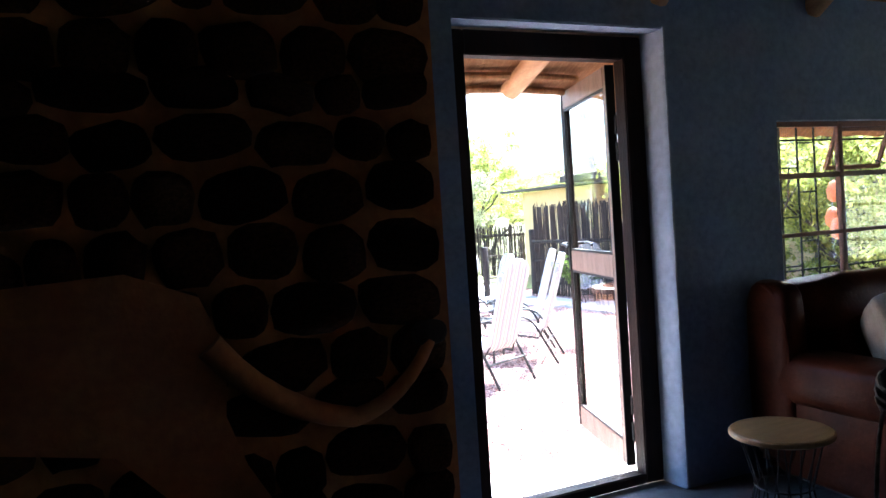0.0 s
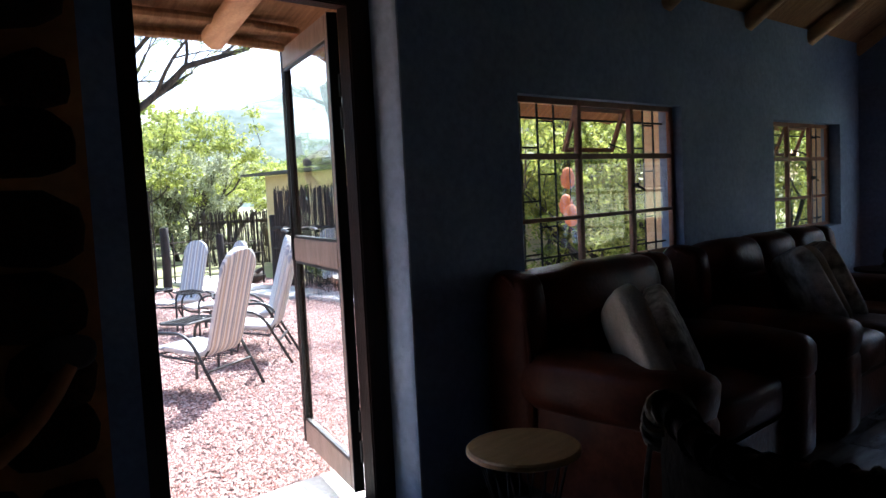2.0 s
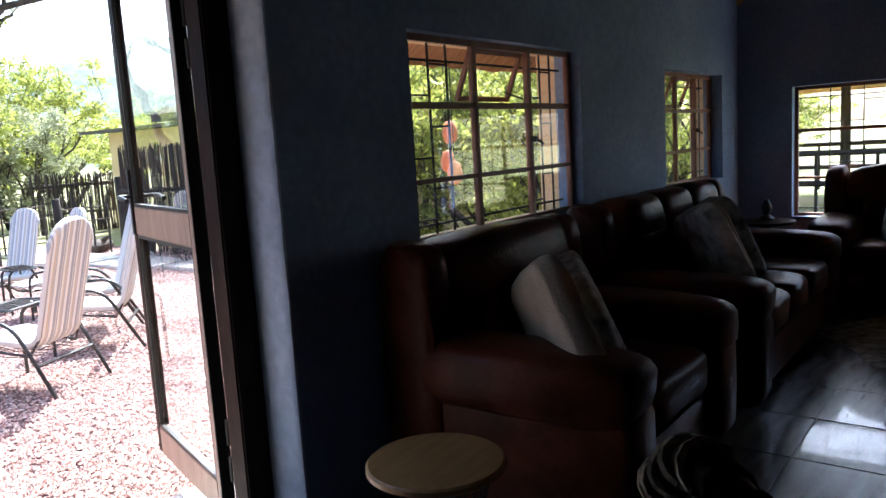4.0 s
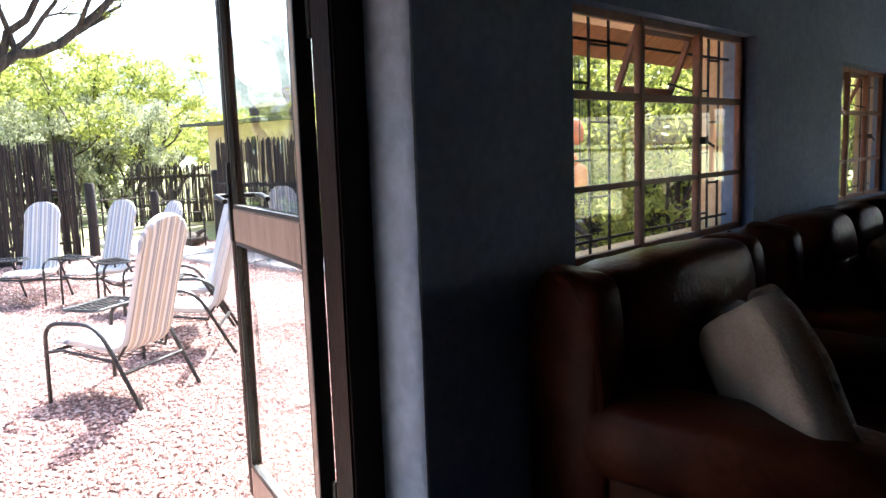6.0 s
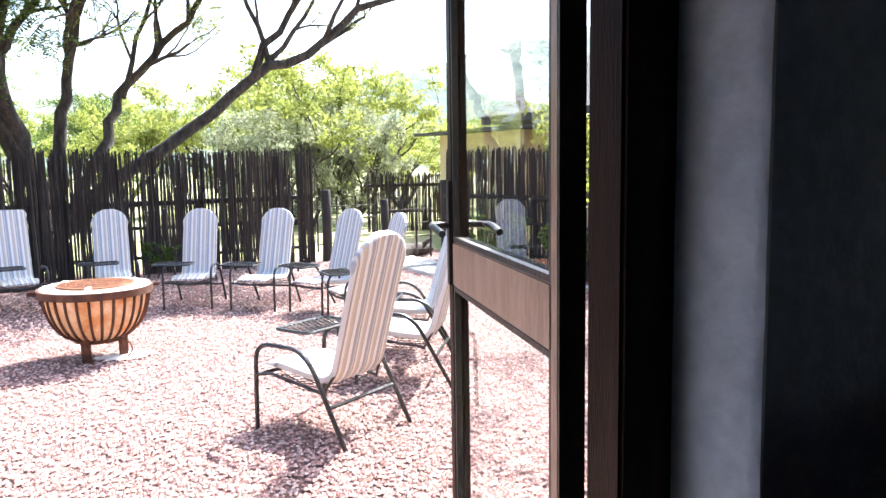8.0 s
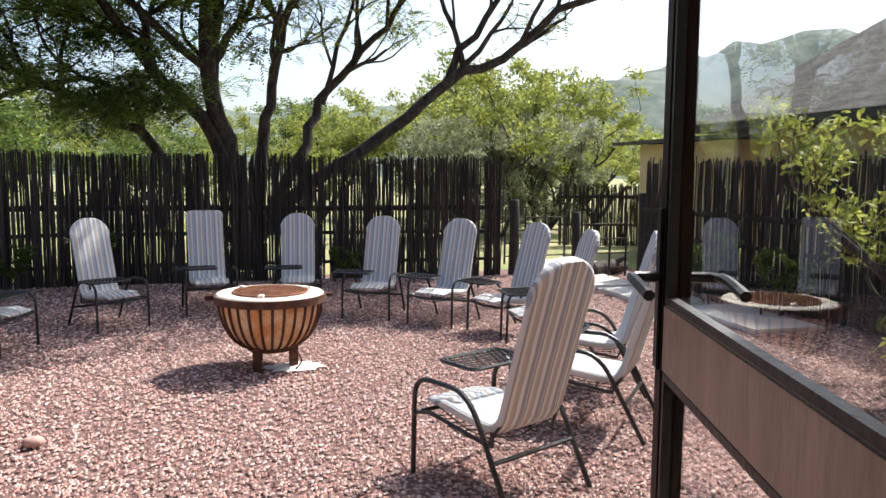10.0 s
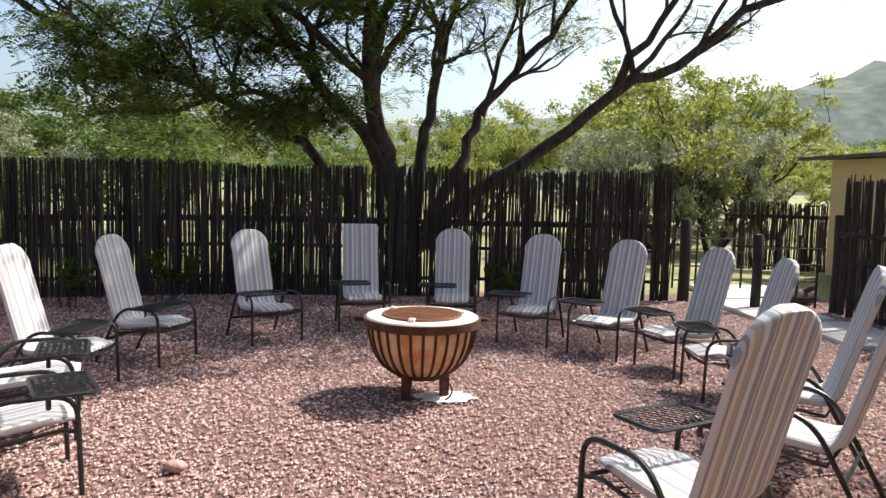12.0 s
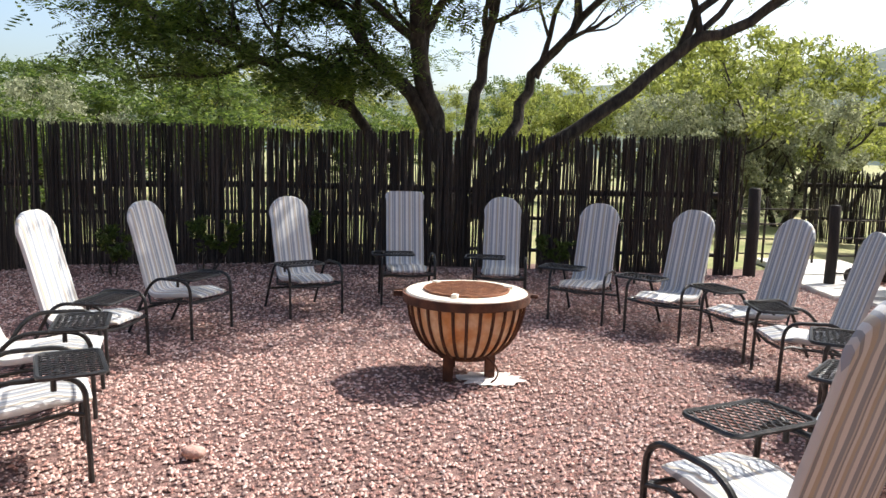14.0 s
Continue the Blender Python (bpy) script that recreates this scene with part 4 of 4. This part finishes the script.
# ---- trees ----


def leaf_quads(centres, per, spread, size, rng, flat=0.7):
    """Many small leaf blades round the given centres, as one joined mesh."""
    C = np.repeat(np.array(centres), per, 0)
    n = len(C)
    P = C + rng.normal(0, 1, (n, 3)) * spread * np.array([1, 1, flat])
    a, b = rng.normal(0, 1, (n, 3)), rng.normal(0, 1, (n, 3))
    a /= np.linalg.norm(a, axis=1)[:, None]
    b -= a * (a * b).sum(1)[:, None]
    b /= np.linalg.norm(b, axis=1)[:, None]
    s = size * (0.6 + 0.8 * rng.random((n, 1)))
    V = np.stack([P - a * s, P - b * s * 0.36, P + a * s, P + b * s * 0.36], 1).reshape(-1, 3)
    F = np.arange(4 * n).reshape(-1, 4)
    return V, F


def fronds(centres, per, spread, length, rng, flat=0.5, pairs=6):
    """Feathery leaves: a drooping rib with leaflets set across it."""
    C = np.repeat(np.array(centres), per, 0)
    n = len(C)
    P = C + rng.normal(0, 1, (n, 3)) * spread * np.array([1, 1, flat])
    a = rng.random(n) * 6.283
    d = np.stack([np.cos(a), np.sin(a), rng.normal(-0.25, 0.3, n)], 1)
    d /= np.linalg.norm(d, axis=1)[:, None]
    side = np.cross(d, np.array([0, 0, 1.0])) + rng.normal(0, 0.35, (n, 3))
    L = length * (0.6 + 0.8 * rng.random((n, 1)))
    quads = []
    for k in range(pairs):
        t = (k + 0.5) / pairs
        w = L * 0.22 * (1 - 0.6 * abs(2 * t - 1))
        o = P + d * L * t + np.array([0, 0, -0.25]) * L * t * t
        h = d * L * 0.42 / pairs
        quads.append(np.stack([o - side * w, o - h, o + side * w, o + h], 1))
    V = np.stack(quads, 1).reshape(-1, 3)
    return V, np.arange(len(V)).reshape(-1, 4)


def leaf_ob(name, V, F, material, parent):
    me = bpy.data.meshes.new(name)
    me.from_pydata(V.tolist(), [], F.tolist())
    me.materials.append(material)
    o = new(name, me)
    o.parent = parent
    return o


def grow(g, p, d, r, length, depth, rr, ends, bend=0.35, up=0.05):
    """A crooked limb that forks; gathers the ends of its twigs."""
    pts, rs = [Vector(p)], [r]
    n = 5
    for k in range(n):
        d = (d + Vector((rr.uniform(-bend, bend), rr.uniform(-bend, bend), rr.uniform(-bend, bend) * 0.7 + up))).normalized()
        pts.append(pts[-1] + d * length / n)
        rs.append(r * (1 - 0.5 * (k + 1) / n))
    g.tube(pts, rs, 9 if r > 0.04 else 5, False)
    if depth == 0:
        ends += pts[2:]
        return
    for k in range(3):
        i = rr.randint(2, n)
        dd = (d + Vector((rr.uniform(-1, 1), rr.uniform(-1, 1), rr.uniform(-0.35, 0.6)))).normalized()
        grow(g, pts[i], dd, rs[i] * 0.62, length * rr.uniform(0.5, 0.75), depth - 1, rr, ends, bend, up)


def stem(g, pts, r0, r1, rr, ends, depth=2, twigs=5, length=1.3):
    n = len(pts)
    sm = []
    for i in range(n - 1):
        for t in (0, 0.33, 0.66):
            q = Vector(pts[i]).lerp(Vector(pts[i + 1]), t)
            sm.append(q + Vector((rr.uniform(-1, 1), rr.uniform(-1, 1), rr.uniform(-1, 1))) * 0.05)
    sm.append(Vector(pts[-1]))
    rs = [r0 + (r1 - r0) * i / (len(sm) - 1) for i in range(len(sm))]
    g.tube(sm, [q * 0.85 for q in rs], 12, False)
    for k in range(twigs):
        i = int(len(sm) * (0.45 + 0.55 * (k + 0.5) / twigs)) if k < twigs - 1 else len(sm) - 1
        i = min(i, len(sm) - 1)
        d = (sm[i] - sm[max(i - 2, 0)]).normalized() + Vector((rr.uniform(-0.9, 0.9), rr.uniform(-0.9, 0.9), rr.uniform(-0.2, 0.7)))
        grow(g, sm[i], d.normalized(), max(0.02, rs[i] * 0.55), length * rr.uniform(0.7, 1.2), depth, rr, ends)


tree = thing("acacia_tree", "large many-stemmed thorn tree with feathery leaves behind the fence", "tree")
rr = random.Random(11)
g, ends, few = Geo(), [], []
B = (0.95, 14.35, 0)
stem(g, [B, (0.85, 14.3, 1.2), (0.68, 14.3, 1.9), (0.45, 14.2, 2.8), (0.4, 14.0, 3.6), (0.6, 13.8, 4.8)], 0.21, 0.08, rr, ends, 2, 6, 1.5)
stem(g, [(0.45, 14.2, 2.8), (-0.4, 13.6, 3.5), (-1.6, 13.0, 4.0), (-3.0, 12.4, 4.2), (-4.2, 12.0, 4.0)], 0.07, 0.03, rr, ends, 2, 9, 1.5)
stem(g, [(0.75, 14.3, 1.5), (0.4, 14.2, 2.1), (-0.25, 14.0, 2.75), (-0.7, 13.8, 3.45), (-1.4, 13.4, 4.6)], 0.13, 0.06, rr, ends, 2, 6, 1.5)
stem(g, [(0.8, 14.4, 0.4), (0.1, 14.5, 1.3), (-0.5, 14.5, 1.95), (-1.4, 14.3, 2.5), (-2.4, 14.0, 2.8), (-3.6, 13.6, 3.4), (-4.8, 13.2, 4.2)], 0.10, 0.045, rr, ends, 2, 9, 1.5)
stem(g, [(-0.45, 14.5, 1.9), (-0.5, 14.5, 2.5), (-1.2, 14.4, 2.65), (-2.2, 14.4, 2.4), (-3.3, 14.4, 2.3)], 0.07, 0.03, rr, ends, 2, 6, 1.2)
stem(g, [(1.0, 14.4, 0.6), (1.2, 14.5, 1.9), (1.32, 14.5, 2.7), (1.45, 14.3, 3.5), (1.9, 14.0, 4.6)], 0.12, 0.05, rr, few, 2, 6, 1.2)
stem(g, [(1.1, 14.5, 0.6), (1.8, 14.8, 1.85), (2.05, 14.9, 2.5), (2.5, 14.8, 3.1), (3.0, 14.6, 3.6), (3.5, 14.4, 4.5)], 0.11, 0.04, rr, few, 2, 6, 1.2)
stem(g, [(2.05, 14.9, 2.5), (2.2, 14.8, 3.0), (2.5, 14.5, 3.9)], 0.06, 0.03, rr, few, 1, 3, 1.0)
stem(g, [(1.05, 14.35, 0.5), (1.9, 14.2, 1.3), (2.85, 14.1, 2.0), (3.8, 13.9, 2.75), (4.5, 13.7, 3.1), (5.3, 13.4, 3.75), (6.6, 13.0, 4.3)], 0.13, 0.05, rr, few, 2, 7, 1.3)
stem(g, [(3.75, 13.9, 2.7), (3.95, 13.8, 3.2), (4.5, 13.6, 3.9), (5.0, 13.2, 4.8)], 0.08, 0.03, rr, few, 2, 5, 1.2)
part("trunk", g, BARK, tree)
# layered pads of foliage on thin twigs, hung on the spreading limbs
rng = np.random.default_rng(7)
limbs = [Vector(p) for p in g.v[::9]]
limbs = [p for p in limbs if 1.9 < p.z < 5.2]
tw = Geo()
pads = []
for k in range(150):
    x, y, z = rr.uniform(-3.8, 1.0), rr.uniform(12.6, 15.2), rr.uniform(1.95, 4.1)
    if x < -2.9 and z < 2.3 or x > 0.2 and z < 2.7:
        continue
    c = Vector((x, y, z))
    q = min(limbs, key=lambda p: (p - c).length)
    if (q - c).length > 1.6:
        continue
    mid = q.lerp(c, 0.5) + Vector((rr.uniform(-0.12, 0.12), rr.uniform(-0.12, 0.12), 0.12))
    tw.tube([q, mid, c], [0.016, 0.011, 0.005], 5, False)
    for j in range(5):
        pads.append(c + Vector((rr.uniform(-0.38, 0.38), rr.uniform(-0.38, 0.38), rr.uniform(-0.09, 0.09))))
# high canopy added out of view, set by its shadow to shade the fence side of the court
for k in range(95):
    z = rr.uniform(4.35, 5.4)
    fx, fy = (rr.uniform(-3.2, 2.8), rr.uniform(10.4, 12.9)) if k < 68 else (rr.uniform(-3.2, -0.7), rr.uniform(8.8, 10.4))
    c = Vector((fx + 0.73 * z, fy + 0.41 * z, z))
    q = min(limbs, key=lambda p: (p - c).length)
    tw.tube([q, q.lerp(c, 0.5) + Vector((rr.uniform(-0.2, 0.2), rr.uniform(-0.2, 0.2), 0.3)), c], [0.03, 0.02, 0.006], 5, False)
    for j in range(5):
        pads.append(c + Vector((rr.uniform(-0.4, 0.4), rr.uniform(-0.4, 0.4), rr.uniform(-0.1, 0.1))))
tagged(part("twig", tw, BARK, tree), kind="stuff")
V, F = fronds([p[:] for p in pads], 18, 0.15, 0.21, rng, 0.5)
leaf_ob("crown", V, F, LEAF1, tree)
V, F = fronds([e[:] for e in ends if e.x > -3.9 or e.z > 4.2], 5, 0.18, 0.2, rng, 0.5)
leaf_ob("upper_crown", V, F, LEAF1, tree)
V, F = fronds([e[:] for e in few], 8, 0.16, 0.17, rng, 0.6)
leaf_ob("sparse_crown", V, F, LEAF2, tree)
tree.location.x = -0.18


def bush(name, label, seed, h, w, material, per=26, size=0.11, trunk=0.25, n=170):
    """A leafy tree: forked limbs with clumps of leaves at uneven distances."""
    rr, rng = random.Random(seed), np.random.default_rng(seed)
    t = thing(name, label, "tree", "trees beyond the fence")
    g, ends = Geo(), []
    for k in range(4):
        a = rr.uniform(0, 6.28)
        grow(g, (0.1 * math.cos(a), 0.1 * math.sin(a), 0), Vector((0.5 * math.cos(a), 0.5 * math.sin(a), 1)).normalized(), 0.10 * h / 5, h * 0.62, 2, rr, ends, 0.3, 0.08)
    part("trunk", g, BARK, t)
    cs = [e[:] for e in ends[::2]]
    while len(cs) < n:
        a, q, z = rr.uniform(0, 6.28), math.sqrt(rr.random()), rr.uniform(trunk, 1)
        rad = w / 2 * q * math.sqrt(max(0.05, 1 - ((z - 0.55) / 0.5) ** 2)) * rr.uniform(0.7, 1.15)
        cs.append((rad * math.cos(a), rad * math.sin(a), h * z))
    V, F = leaf_quads(cs, per, 0.034 * h, size, rng, 0.6)
    leaf_ob("crown", V, F, material, t)
    return t


kinds = [bush("broadleaf_tree", "bright green bushy tree beyond the fence", 21, 5.0, 5.2, LEAF2, 120, 0.07, n=105),
         bush("thorn_tree", "dark green spreading thorn tree beyond the fence", 22, 5.6, 6.0, LEAF1, 120, 0.075, n=130),
         bush("grey_shrub", "pale grey-green shrub beside the gate", 23, 2.9, 2.6, LEAF3, 80, 0.045, 0.1),
         bush("leafy_shrub", "dense bright garden shrub outside the windows", 24, 2.7, 2.4, LEAF2, 64, 0.04, 0.05)]
SPOTS = [(0, 6.4, 21, 0.88), (0, 9.5, 24, 0.9), (0, 3.0, 27, 0.7), (0, 13.5, 31, 1.1), (0, -6, 24, 0.8), (0, 17, 22, 0.8), (0, 0.5, 36, 0.8), (0, 22, 38, 1.2),
         (1, -4.5, 20, 0.85), (1, -8, 22, 1.0), (1, -1.5, 25, 0.75), (0, 7.4, 28, 1.0), (1, -12, 27, 1.1), (1, -9.5, 17, 0.8), (0, 12.5, 18.5, 0.9), (1, -6.5, 15.2, 0.65),
         (1, 10.6, 17.2, 0.62), (0, 12, 26, 0.9), (0, 8, 34, 0.9), (1, 3, 33, 0.8), (1, -16, 32, 1.2), (0, -14, 20, 0.8), (0, -3, 30, 0.8), (1, 15, 40, 1.2), (0, 5, 44, 1.0), (0, -10, 40, 1.1), (1, 28, 46, 1.3),
         (2, 4.9, 18.8, 0.9), (2, 6.6, 20.0, 0.9), (2, -7.2, 18.5, 0.9), (2, 7.8, 20.5, 1.0),
         (3, 5.1, 6.5, 0.85), (3, 8.2, 5.2, 0.9), (3, 9.2, 6.6, 1.0), (3, 7.3, 4.7, 0.75), (3, 5.7, 5.0, 0.75), (3, 6.4, 5.6, 0.9), (3, 7.4, 6.3, 1.05), (3, 9.4, 4.6, 0.6), (3, 10.0, 1.0, 0.4), (0, 24, 2, 0.7), (0, 25, 8, 0.8), (0, 26, -4, 0.7), (3, 6.9, 7.4, 1.0)]
used = set()
for k, x, y, s in SPOTS:
    m = pose(x, y, -0.04, 0, 0, (x * 57 + y * 31) % 360)
    if k in used:
        o = copy_thing(kinds[k], m)
    else:
        o = kinds[k]
        o.matrix_basis = m
        used.add(k)
    b = 1.0 if k > 1 else 0.62 if x > 10 or (k == 1 and x < 0) else 0.95
    o.scale = (s, s, s * b)
low = bush("low_shrub", "low dark green plants at the foot of the fence", 31, 0.75, 1.1, LEAF1, 40, 0.025, 0.0, 60)
low.matrix_basis = pose(5.75, 10.4, 0)
for x, y, s in ((5.85, 9.6, 0.9), (-2.0, 12.5, 0.8), (-1.0, 12.8, 0.9), (-2.9, 12.1, 0.7), (1.9, 12.95, 0.6)):
    copy_thing(low, pose(x, y, -0.02, 0, 0, x * 80)).scale = (s, s, s)

# hanging orange ornament seen in the shrubs
for dz, dx in ((0, 0), (-0.22, 0.12), (-0.3, -0.1)):
    o = part("hanging_lantern", Geo().lathe([(0.008, 0.10), (0.035, 0.085), (0.06, 0.02), (0.052, -0.045), (0.02, -0.075)], 16), ORANGE, None)
    o.matrix_basis = pose(4.34 + dx, 4.85 + dx, 1.45 + dz)
    tagged(o, "orange clay lantern hanging among the shrubs", "lantern", "lanterns")
    part("cord", Geo().tube([(0, 0, 0.12), (0, 0, 0.75 - dz)], 0.004, 5), BLACK, o)

# ---- neighbouring buildings ----
hs = thing("outbuilding", "tan plastered outbuilding with a flat tin roof beyond the fence", "building")
g = Geo().box(8.2, 14.0, 13.6, 13.85, 0, 2.0).box(8.2, 8.45, 13.85, 16.5, 0, 2.0).box(13.75, 14, 13.85, 16.5, 0, 2.0).box(8.45, 13.75, 16.25, 16.5, 0, 2.0)
part("wall", g, TAN, hs, "", False)
part("roof", Geo().add([(7.8, 13.2, 2.0), (14.4, 13.2, 2.3), (14.4, 16.9, 2.3), (7.8, 16.9, 2.0), (7.8, 13.2, 2.06), (14.4, 13.2, 2.36), (14.4, 16.9, 2.36), (7.8, 16.9, 2.06)],
                       [(3, 2, 1, 0), (4, 5, 6, 7), (0, 1, 5, 4), (1, 2, 6, 5), (2, 3, 7, 6), (3, 0, 4, 7)]), SLATE, hs, "", False)
w = part("window", Geo().box(9.6, 10.6, 13.57, 13.62, 1.0, 1.6), BLACK, hs, "", False)
for x in (9.6, 10.1, 10.56):
    part("frame", Geo().box(x, x + 0.04, 13.54, 13.57, 1.0, 1.6), WFRAME, w, "", False)
th = thing("thatched_house", "tan house with a dark thatched roof beside the court", "house")
part("wall", Geo().box(7.7, 13, 7.5, 12.2, 0, 2.1), TAN, th, "", False)
part("roof", Geo().add([(6.95, 6.8, 2.02), (13.8, 6.8, 2.15), (13.8, 12.9, 2.15), (6.95, 12.9, 2.02), (10.2, 9.8, 4.6), (11.2, 9.8, 4.6), (6.95, 6.8, 2.14), (13.8, 6.8, 2.3), (13.8, 12.9, 2.3), (6.95, 12.9, 2.14)],
                       [(3, 2, 1, 0), (0, 1, 7, 6), (1, 2, 8, 7), (2, 3, 9, 8), (3, 0, 6, 9), (6, 7, 5, 4), (7, 8, 5), (8, 9, 4, 5), (9, 6, 4)]), SLATE, th, "", False)
lp = thing("open_pavilion", "open thatched pavilion on dark poles with a timber railing", "pavilion")
LX0, LX1, LY0, LY1 = 12.0, 16.5, 0.4, 6.0
part("roof", Geo().add([(LX0 - 0.6, LY0 - 0.6, 1.95), (LX1 + 0.6, LY0 - 0.6, 1.95), (LX1 + 0.6, LY1 + 0.6, 1.95), (LX0 - 0.6, LY1 + 0.6, 1.95), (14.2, 2.4, 2.75), (14.2, 4.0, 2.75),
                        (LX0 - 0.6, LY0 - 0.6, 2.15), (LX1 + 0.6, LY0 - 0.6, 2.15), (LX1 + 0.6, LY1 + 0.6, 2.15), (LX0 - 0.6, LY1 + 0.6, 2.15), (14.2, 2.4, 2.95), (14.2, 4.0, 2.95)],
                       [(1, 0, 4), (2, 1, 4, 5), (3, 2, 5), (0, 3, 5, 4), (6, 7, 10), (7, 8, 11, 10), (8, 9, 11), (9, 6, 10, 11), (0, 1, 7, 6), (1, 2, 8, 7), (2, 3, 9, 8), (3, 0, 6, 9)]), THATCH, lp, "", False)
for x in (LX0, LX1):
    for k in range(4):
        y = LY0 + (LY1 - LY0) * k / 3
        part("pole", Geo().tube([(x, y, -0.05), (x + 0.03, y, 1.0), (x, y, 2.25)], [0.11, 0.10, 0.09], 10), POST, lp)
for x in (LX0 + 0.02, LX1 - 0.02):
    for z in (0.45, 0.9):
        part("railing", Geo().tube([(x, LY0, z), (x, LY1, z + 0.01)], 0.045, 8), POST, lp)
    for k in range(14):
        y = LY0 + 0.2 + 0.4 * k
        part("baluster", Geo().tube([(x, y, 0.0), (x, y, 0.9)], 0.025, 6), POST, lp)

# ---- hill ----
g = Geo()
nh = 60
vs = []
for j in range(9):
    for i in range(nh + 1):
        x = -500 + 1100 * i / nh
        hh = 38 + 66 * math.exp(-((x - 410) / 185) ** 2) + 9 * noise.noise(Vector((x * 0.06, 2, 0))) - 12 * math.exp(-((x + 260) / 200) ** 2) + 4 * noise.noise(Vector((x * 0.02, 0, 5)))
        t = j / 8
        vs.append((x, 330 + 130 * t, -1 + hh * math.sin(t * math.pi / 2) + 7 * t * noise.noise(Vector((x * 0.05, t * 6, 1)))))
g.add(vs, [(j * (nh + 1) + i, j * (nh + 1) + i + 1, (j + 1) * (nh + 1) + i + 1, (j + 1) * (nh + 1) + i) for j in range(8) for i in range(nh)])
tagged(part("backdrop_hill", g, HILLM, None, "hazy bush-covered hill in the distance"), "", "hill", kind="structure")

# ---- stones of the interior wall, floor tiles ----
sw = thing("stone_cladding", "rough dark stone cladding set in brown mortar", "wall cladding", kind="structure")
part("mortar", Geo().box(WX, 0.12, WY - 0.045, WY - 0.002, FL, 2.5), MORTAR, sw, "", False)


def stone_mesh(seed):
    rr = random.Random(seed)
    n = 14
    pw = lambda q: math.copysign(abs(q) ** 0.75, q)
    ring = [(pw(math.cos(2 * math.pi * k / n)) * rr.uniform(0.92, 1.04) + 0.10 * noise.noise(Vector((k * 0.7, seed * 3.1, 0))),
             pw(math.sin(2 * math.pi * k / n)) * rr.uniform(0.90, 1.03) + 0.14 * noise.noise(Vector((k * 0.7, seed * 3.1, 5)))) for k in range(n)]
    vs = [(x * s, -d, z * s) for s, d in ((1.0, 0.0), (0.94, 0.018), (0.72, 0.03)) for x, z in ring]
    fs = [(j * n + k, j * n + (k + 1) % n, (j + 1) * n + (k + 1) % n, (j + 1) * n + k) for j in range(2) for k in range(n)] + [tuple(range(2 * n, 3 * n))]
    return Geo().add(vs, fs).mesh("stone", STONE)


SM = [stone_mesh(k) for k in range(12)]
rr = random.Random(5)
z = FL + 0.08
while z < 2.45:
    h = rr.uniform(0.15, 0.23)
    x = 0.10
    while x > -3.6:
        w = rr.uniform(0.16, 0.36)
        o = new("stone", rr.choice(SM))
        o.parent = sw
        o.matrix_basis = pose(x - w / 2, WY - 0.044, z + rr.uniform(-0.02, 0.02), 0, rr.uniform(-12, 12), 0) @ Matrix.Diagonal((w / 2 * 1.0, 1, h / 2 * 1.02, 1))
        x -= w
    z += h

TS = 0.46
tm = Geo().box(-TS / 2 + 0.004, TS / 2 - 0.004, -TS / 2 + 0.004, TS / 2 - 0.004, -0.012, 0, 0.002).mesh("tile", TILE)
x = 3.63 + TS / 2 - TS * 17
while x < EX + TS / 2:
    y = 2.10 + TS / 2 - TS * 10
    while y < WY:
        if WX + 0.1 < x < EX - 0.1 and SY + 0.2 < y < WY - 0.1:
            o = new("tile", tm)
            o.parent = fl
            o.location = (x, y, FL)
        y += TS
    x += TS
